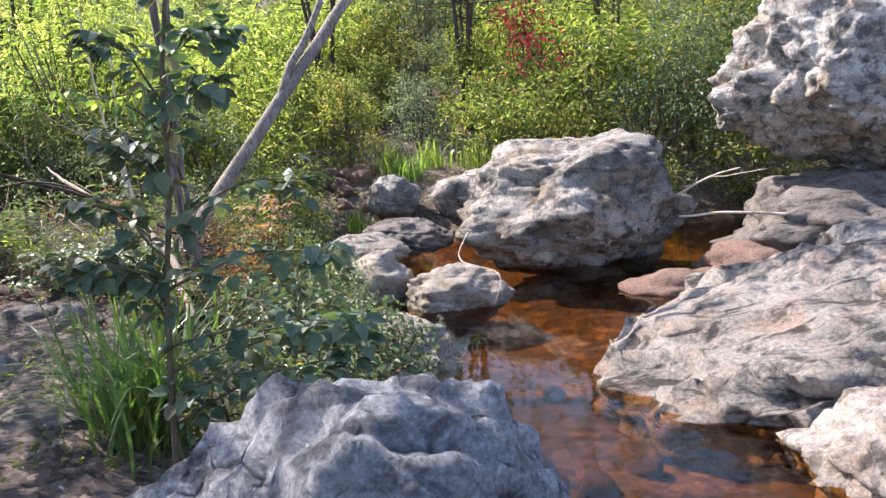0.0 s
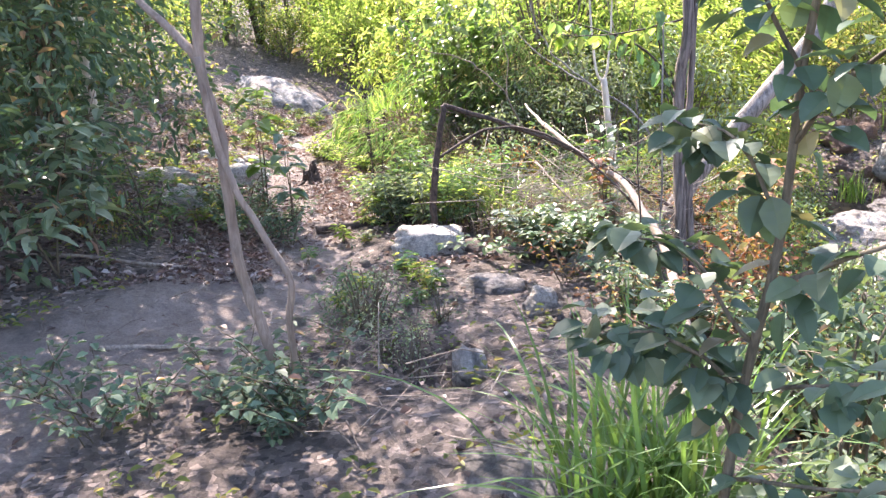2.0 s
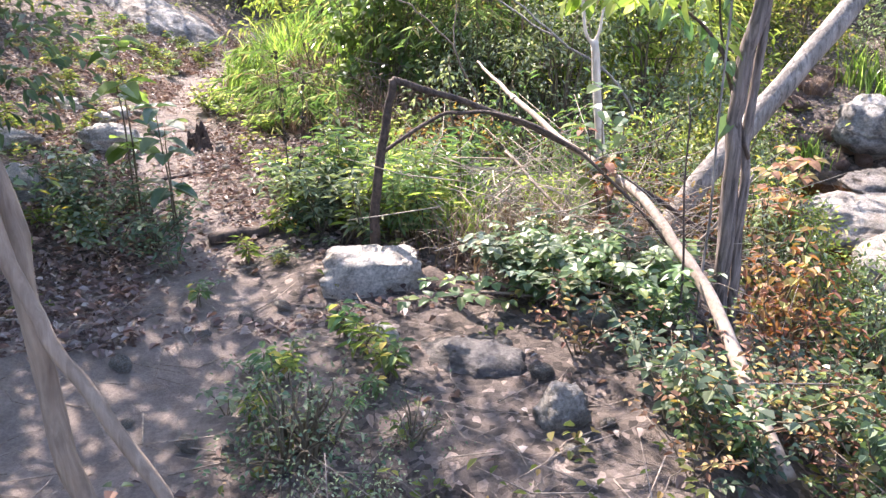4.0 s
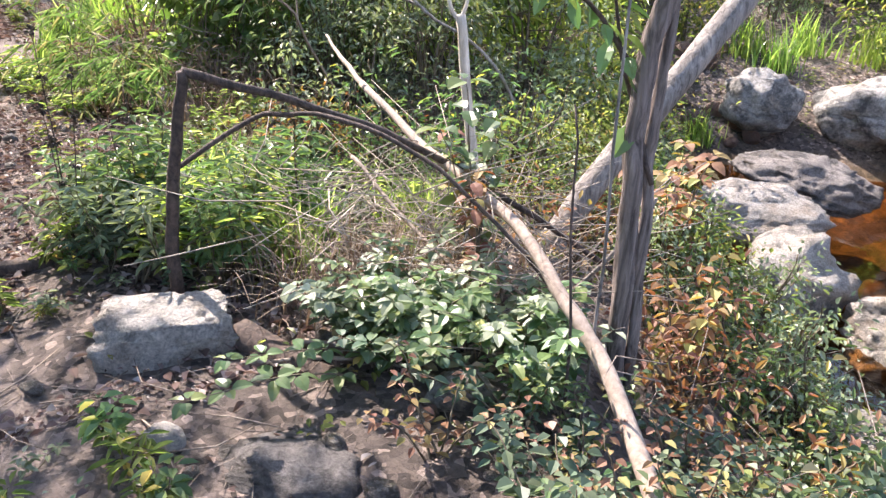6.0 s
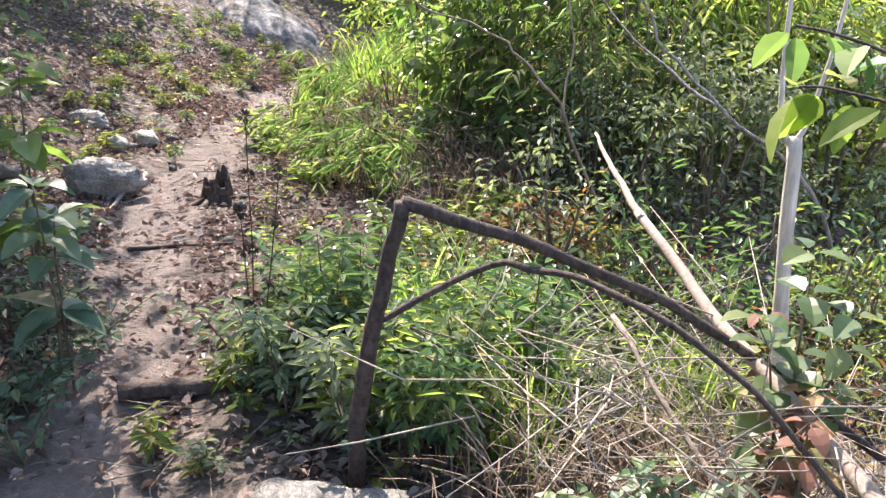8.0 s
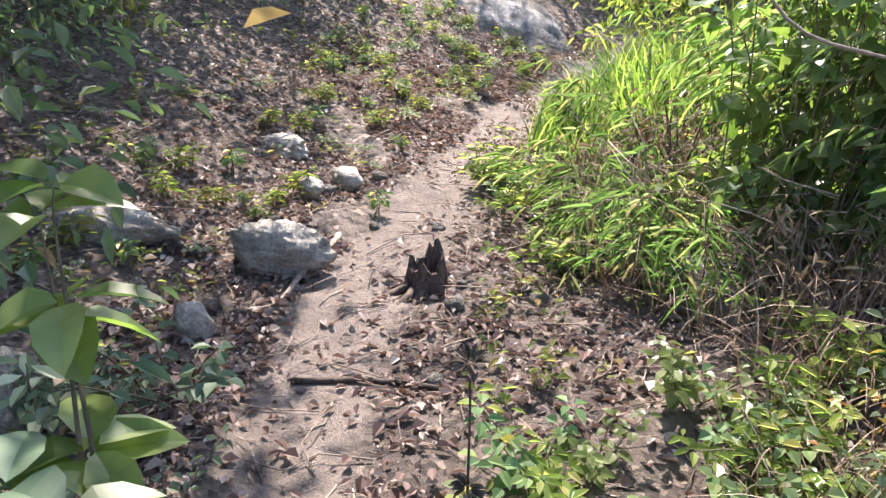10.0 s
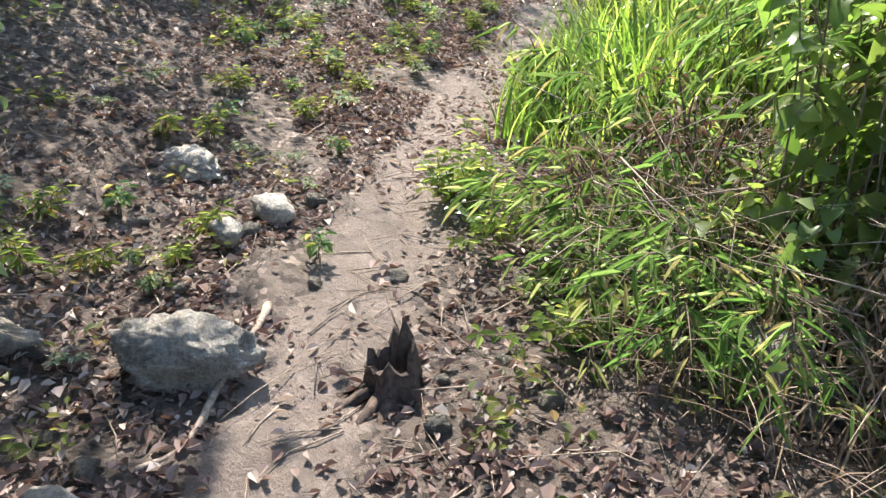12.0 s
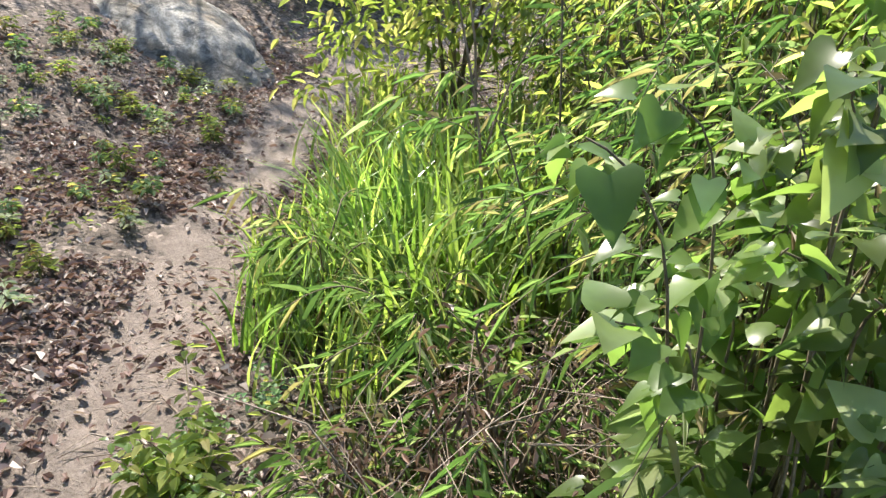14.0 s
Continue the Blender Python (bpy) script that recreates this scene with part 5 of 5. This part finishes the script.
# rusty and yellow leaves by the log
pl = make_plant("turning_plant", (-2.15, 5.5, ground_z(-2.15, 5.5)), whorl_plant(51, 0.55, 0.06, 0.042, 6, 3, 4, 0.10, 0.4), LEAF_RUST, "plant with yellow and rust-brown leaves by the fallen log")
pl = make_plant("turning_plant", (-1.45, 5.7, ground_z(-1.45, 5.7)), whorl_plant(52, 0.5, 0.055, 0.04, 6, 3, 4, 0.12, 0.4), LEAF_RUST, "rusty-leaved plant behind the shaggy tree trunk")
pl = make_plant("turning_plant", (-1.55, 6.75, ground_z(-1.55, 6.75)), whorl_plant(53, 0.7, 0.09, 0.06, 5, 5, 6, 0.2, 0.4), LEAF_RUST, "rusty-leaved plant at the leaning tree's foot")
pl = make_plant("round_leaf_plant", (-2.2, 5.62, ground_z(-2.2, 5.62)), whorl_plant(54, 0.75, 0.09, 0.07, 5, 3, 3, 0.07, 0.25), LEAF_BROAD, "tall plant with large round leaves behind the log")
# red-leaved shrub on the far bank
red = make_shrub("red_leaved_shrub", (1.35, 12.9, ground_z(1.35, 12.9)), shrub_meshes(55, 1.75, 0.9, 130, 0.09, 0.05, 12, 0.75, 0.3), LEAF_RED, "slender shrub with red autumn leaves on the far bank", "shrub")
make_shrub("red_leaved_shrub", (1.3, 15.0, ground_z(1.3, 15.0)), shrub_meshes(56, 2.2, 0.6, 180, 0.12, 0.06, 8, 0.8, 0.3), LEAF_RED, "slender shrub with red autumn leaves on the far bank", "shrub")

# saplings and weeds that stand close to the trail
make_plant("broad_sapling", (-4.35, 5.05, ground_z(-4.35, 5.05)), whorl_plant(61, 0.82, 0.13, 0.1, 3, 4, 2, 0.05, 0.35), LEAF_HEART, "slender sapling with large soft green leaves beside the trail", "sapling")
make_plant("broad_sapling", (-4.02, 4.92, ground_z(-4.02, 4.92)), whorl_plant(62, 0.62, 0.12, 0.09, 3, 4, 2, 0.06, 0.35), LEAF_DARK, "slender sapling with large soft dark green leaves beside the trail", "sapling")
make_plant("fern_seedling", (-4.86, 5.05, ground_z(-4.86, 5.05)), whorl_plant(63, 0.36, 0.11, 0.035, 6, 2, 1, 0.01, 0.1), LEAF_GREY, "upright pale seedling with paired leaves in ladder rows", "seedling")


def seed_weed(place, seed, height, label):
    rr, r = random.Random(seed), np.random.RandomState(seed)
    ob = thing("dry_seed_weed", place, label, "weed")
    for i in range(3):
        top = Vector((rr.uniform(-0.12, 0.12), rr.uniform(-0.06, 0.06), height * (1 - 0.14 * i)))
        line = bend([(0, 0, -0.03), top * 0.55, top], 6, rr, 0.003)
        so = Soup()
        so.tube(line, taper(len(line), 0.003, 0.0014), 5)
        st = part("stalk", so.mesh("stalk", True), BARK_DARK, ob)
        lv = Soup()
        n = 24
        for j in (1, 4, 7):
            lv = Soup()
            d = unit_rand(r, n)
            lv.leaves(np.array(line[-j]) + d * 0.004, d, np.array([0, 0, 1.0]) + 0.3 * unit_rand(r, n), np.full(n, 0.02), np.full(n, 0.009))
            part("seed_head", lv.mesh("seed_head"), SEED, st, "dark dry seed head")


seed_weed((-3.6, 5.27, ground_z(-3.6, 5.27)), 1, 0.82, "dry black-headed weed stalk beside the trail")


# heart-leaved creeper over the bamboo bush
def heart_leaf(verts, faces, q, d, up, L):
    """One heart-shaped leaf, folded along its midrib and curling at its tip."""
    side = d.cross(up).normalized()
    nn = side.cross(d)
    s = len(verts)
    rib = [0.0, 0.3, 0.65, 1.0]
    verts += [q + d * (L * a) - nn * (L * 0.28 * a * a) for a in rib]
    rim = [(-0.1, 0.16), (-0.15, 0.33), (-0.04, 0.46), (0.16, 0.47), (0.38, 0.37), (0.6, 0.25), (0.82, 0.11)]
    for sgn in (1, -1):
        verts += [q + d * (L * a) + side * (sgn * L * w) + nn * (L * (0.3 * w * w + 0.1 * w - 0.28 * a * a)) for a, w in rim]
    for o, flip in ((4, False), (11, True)):
        for f in ((0, o, o + 1), (0, o + 1, o + 2), (0, o + 2, o + 3, 1), (1, o + 3, o + 4), (1, o + 4, o + 5, 2), (2, o + 5, o + 6), (2, o + 6, 3)):
            f = tuple(s + k for k in f)
            faces.append(f[::-1] if flip else f)


def heart_vine():
    rr = random.Random(91)
    foot = (-4.45, 7.38, ground_z(-4.45, 7.38))
    ob = thing("heart_leaved_creeper", foot, "creeper with heart-shaped pale green leaves over the bush", "creeper")
    for i in range(66):
        side = rr.uniform(-0.42, 0.62)
        top = Vector((side, 0.25 * side + rr.uniform(-0.1, 0.6), rr.uniform(0.3, 1.62) * (1.0 if side > -0.2 else 0.8)))
        line = bend([(side * 0.4 + rr.uniform(-0.1, 0.1), rr.uniform(0, 0.4), -0.03), top * 0.6 + Vector((0.1 * side, 0.12, 0.25)), top], 5, rr, 0.014)
        so = Soup()
        so.tube(line, taper(len(line), 0.005, 0.0016), 4)
        vine = part("runner", so.mesh("runner", True), STEM, ob)
        verts, faces = [], []
        for p in line[2:]:
            for _ in range(3):
                d = Vector((rr.gauss(0, 0.7) - 0.2, rr.gauss(0, 0.7) - 0.3, -0.4 + 0.45 * rr.gauss(0, 1))).normalized()
                up = Vector((rr.gauss(0, 0.5), rr.gauss(0, 0.5) - 0.15, 1))
                heart_leaf(verts, faces, p + d * rr.uniform(0.02, 0.06), d, up, 0.034 + 0.062 * rr.random() ** 2)
        part("foliage", mesh_of("foliage", verts, faces, True), LEAF_HEART, vine)


heart_vine()


scatter("withered_bush", [(shrub_meshes(39, 0.6, 0.26, 130, 0.045, 0.02, 14, 0.1, 0.3, 0.5, 0.22, 9), LITTER), (shrub_meshes(40, 0.5, 0.3, 220, 0.07, 0.012, 14, 0.05, 0.3, 0.5, 0.26, 10), STRAW)],
        [(-5.1, 7.8), (-5.25, 7.6), (-4.85, 7.5), (-4.2, 7.25)], "withered brown foliage at the foot of the bush", "withered growth in the bush", "bush", 0.7, 1.1)


def pink_flower(x, y, height):
    z = ground_z(x, y)
    ob = thing("pink_flower", (x, y, z), "tall thin stalk with one small pink flower", "flower")
    so = Soup()
    line = bend([(0, 0, -0.03), (0.03, 0.02, height * 0.5), (0, 0, height)], 5, random.Random(3), 0.004)
    so.tube(line, taper(len(line), 0.004, 0.002), 5)
    part("stalk", so.mesh("stalk", True), STEM, ob)
    fl = Soup()
    a = np.arange(6) * 1.047
    fl.round_leaves(np.tile([0, 0, height], (6, 1)), np.stack([np.cos(a), np.sin(a), 0.5 + 0 * a], 1), np.tile([0, 0, 1.0], (6, 1)), np.full(6, 0.035), np.full(6, 0.025))
    part("petals", fl.mesh("petals"), PETAL, ob, "magenta petals")


pink_flower(-6.35, 10.2, 1.1)


# ---- litter, twigs ----
def litter(n, seed):
    r = np.random.RandomState(seed)
    pos = []
    while len(pos) < n:
        x, y = r.uniform(-9.5, 1.0), r.uniform(-0.3, 12.5)
        d, s = trail_side(x, y)
        z = float(land(x, y))
        if z < -0.35:
            continue
        want = 0.1 if d < 0.4 else (0.75 if s > 0 else 0.6)
        want *= 0.4 if y < 5.0 and s < 0.9 else 1.0
        want *= 0.35 + 1.3 * max(0.0, 0.5 + noise.noise((x * 1.1, y * 1.1, 9)))
        if r.uniform() > want:
            continue
        pos.append((x, y, z + rough(x, y) + r.uniform(0.003, 0.022)))
    a = r.uniform(0, 6.283, n)
    axis = np.stack([np.cos(a), np.sin(a), r.normal(0, 0.15, n)], 1)
    so = Soup()
    L = 0.013 + 0.042 * r.uniform(0, 1, n) ** 1.5
    so.leaves(pos, axis, np.array([0, 0, 1.0]) + 0.5 * unit_rand(r, n), L, L * r.uniform(0.25, 0.7, n), 0.35, 0.2)
    tagged(part("leaf_litter", so.mesh("leaf_litter"), LITTER), "dry brown fallen leaves scattered over the soil", "litter", kind="stuff")


litter(24000, 3)


def trail_litter(n, seed):
    """Dense dead leaves on both sides of the trail."""
    r = np.random.RandomState(seed)
    pos = []
    while len(pos) < n:
        i = r.randint(3, len(TRAIL) - 2)
        t = r.uniform()
        dx, dy = TX[i + 1] - TX[i], TY[i + 1] - TY[i]
        q = math.hypot(dx, dy)
        o = r.choice([-1, 1], p=[0.35, 0.65]) * (0.2 + abs(r.normal(0, 0.8)))
        if r.uniform() < 0.07:
            o = r.normal(0, 0.25)
        x, y = TX[i] + dx * t - dy / q * o, TY[i] + dy * t + dx / q * o
        z = float(land(x, y))
        if z < -0.2 or y > 11.5 or noise.noise((x * 1.6, y * 1.6, 2)) < -0.3:
            continue
        pos.append((x, y, z + rough(x, y) + r.uniform(0.003, 0.025)))
    a = r.uniform(0, 6.283, n)
    axis = np.stack([np.cos(a), np.sin(a), r.normal(0, 0.2, n)], 1)
    so = Soup()
    L = 0.012 + 0.042 * r.uniform(0, 1, n) ** 1.6
    so.leaves(pos, axis, np.array([0, 0, 1.0]) + 0.5 * unit_rand(r, n), L, L * r.uniform(0.25, 0.75, n), 0.35, 0.2)
    tagged(part("leaf_litter", so.mesh("leaf_litter"), LITTER), "dense dry dead leaves along the trail's edges", "litter", kind="stuff")


trail_litter(34000, 4)


def cover(n, seed):
    """Tiny seedlings' leaves that nobody could count."""
    r = np.random.RandomState(seed)
    pos, axis = [], []
    while len(pos) < n:
        x, y = r.uniform(-10, 0.5), r.uniform(0.5, 14)
        d, s = trail_side(x, y)
        z = float(land(x, y))
        if z < -0.3 or d < 0.45 or noise.noise((x * 0.8, y * 0.8, 4)) + 0.25 * r.normal() < 0.0:
            continue
        gz = z + rough(x, y)
        for _ in range(9):
            a = r.uniform(0, 6.283)
            pos.append((x + r.normal(0, 0.035), y + r.normal(0, 0.035), gz + r.uniform(0.01, 0.08)))
            axis.append((math.cos(a), math.sin(a), r.uniform(-0.2, 0.5)))
    m = len(pos)
    so = Soup()
    L = r.uniform(0.02, 0.05, m)
    so.leaves(pos, axis, np.array([0, 0, 1.0]) + 0.4 * unit_rand(r, m), L, L * r.uniform(0.35, 0.6, m))
    tagged(part("ground_cover", so.mesh("ground_cover"), LEAF_MID), "tiny green seedlings covering the forest floor", "ground cover", kind="stuff")


cover(15000, 8)


def twigs(n, seed, cx, cy, rx, ry, lift, length, name, label, material=TWIG):
    rr = random.Random(seed)
    so = Soup()
    for x, y in blob(n, cx, cy, rx, ry):
        a, e = rr.uniform(0, 6.283), rr.uniform(-0.25, 0.6) if lift else rr.uniform(-0.05, 0.08)
        L = length * rr.uniform(0.4, 1.2)
        z = ground_z(x, y) + rr.uniform(0.0, lift) + 0.008
        p = Vector((x, y, z))
        d = Vector((math.cos(a) * math.cos(e), math.sin(a) * math.cos(e), math.sin(e))) * L
        k = p + d * 0.5 + Vector((rr.gauss(0, 0.07), rr.gauss(0, 0.07), 0.012)) * L * 2
        r0 = rr.uniform(0.001, 0.0032)
        q = p + d
        q.z = max(q.z, ground_z(q.x, q.y) + 0.004)
        so.tube([p, k, q], [r0, r0 * 0.8, r0 * 0.4], 4)
    tagged(part(name, so.mesh(name, True), material), label, "twigs", kind="stuff")


twigs(290, 1, -2.35, 5.55, 0.7, 0.4, 0.42, 0.5, "brush_pile", "tangle of pale dry twigs beside the fallen log", TWIG_PALE)
twigs(220, 2, -2.9, 4.2, 1.4, 1.2, 0, 0.3, "fallen_twigs", "thin dry twigs lying on the trail")
twigs(420, 3, -5.6, 6.4, 1.8, 1.6, 0, 0.3, "fallen_twigs", "thin dry twigs lying among dead leaves")
twigs(230, 4, -4.7, 7.55, 0.7, 0.5, 0.45, 0.45, "dry_canes", "dry canes under the bamboo bush")
twigs(60, 5, -2.0, 3.4, 0.6, 0.5, 0.1, 0.4, "fallen_twigs", "dark dry twigs in the bank's hollow")
twigs(120, 6, -1.2, 5.6, 0.8, 1.4, 0.3, 0.5, "fallen_twigs", "dry twigs among the bank plants")


def stick(pts, r0, r1, label, seed, material=TWIG):
    foot = Vector(pts[0])
    rr = random.Random(seed)
    line = bend([Vector(p) - foot for p in pts], 5, rr, 0.008)
    so = Soup()
    so.tube(line, taper(len(line), r0, r1), 6, 0.1, rr)
    ob = part("stick", so.mesh("stick", True), material)
    ob.location = foot
    return tagged(ob, label, "stick", "loose sticks")


def on(x, y, up=0.012):
    return (x, y, ground_z(x, y) + up)


stick([(-2.73, 5.75, 0.78), (-2.35, 5.5, 0.6), (-1.98, 5.25, 0.42), (-1.8, 5.15, 0.3)], 0.008, 0.005, "thin pale dead branch leaning on the brush", 1)
stick([on(-5.75, 6.42), on(-5.5, 6.12, 0.03), on(-5.38, 5.95), on(-5.36, 5.8)], 0.014, 0.008, "crooked grey stick across the leaf litter", 2)
stick([on(-4.95, 5.75), on(-4.8, 5.95), on(-4.62, 6.05)], 0.012, 0.008, "short dark stick on the sandy trail", 3, BARK_DARK)
stick([on(-2.6, 5.0), on(-2.3, 5.05, 0.05), on(-2.1, 5.2, 0.06)], 0.012, 0.008, "pale broken stick behind the stone block", 4)
stick([on(-2.7, 4.85), on(-2.4, 4.95, 0.03), on(-2.15, 4.98)], 0.008, 0.005, "thin pale stick beside the stone block", 5)
stick([on(-3.5, 3.1), on(-3.25, 3.3), on(-2.95, 3.35)], 0.014, 0.008, "grey stick on the shaded bare soil", 6)
stick([on(-4.6, 3.6), on(-4.3, 3.85), on(-3.9, 4.0)], 0.014, 0.008, "pale stick below the shaded thicket", 7)
stick([on(-3.9, 5.0, 0.02), on(-3.6, 5.35, 0.02), on(-3.45, 5.5)], 0.03, 0.025, "short dark log step across the trail", 8, BARK_DARK)
stick([(-2.78, 4.98, 0.42), (-2.55, 4.92, 0.4), (-2.28, 4.86, 0.37)], 0.055, 0.045, "dark log behind the stone block", 9, BARK_DARK)
stick([(-1.76, 4.88, 0.28), (-1.78, 4.92, 0.7), (-1.84, 4.98, 1.25)], 0.006, 0.003, "thin upright dry stem beside the log", 10, BARK_DARK)
stick([(-1.72, 5.02, 0.28), (-1.73, 5.06, 0.8), (-1.76, 5.1, 1.6)], 0.006, 0.004, "thin upright dry stem before the shaggy tree", 11, BARK_GREY)
stick([(-1.95, 5.6, 0.3), (-1.8, 5.5, 0.55), (-1.62, 5.4, 0.9)], 0.009, 0.005, "grey dead branch leaning on the shaggy tree", 12, BARK_GREY)
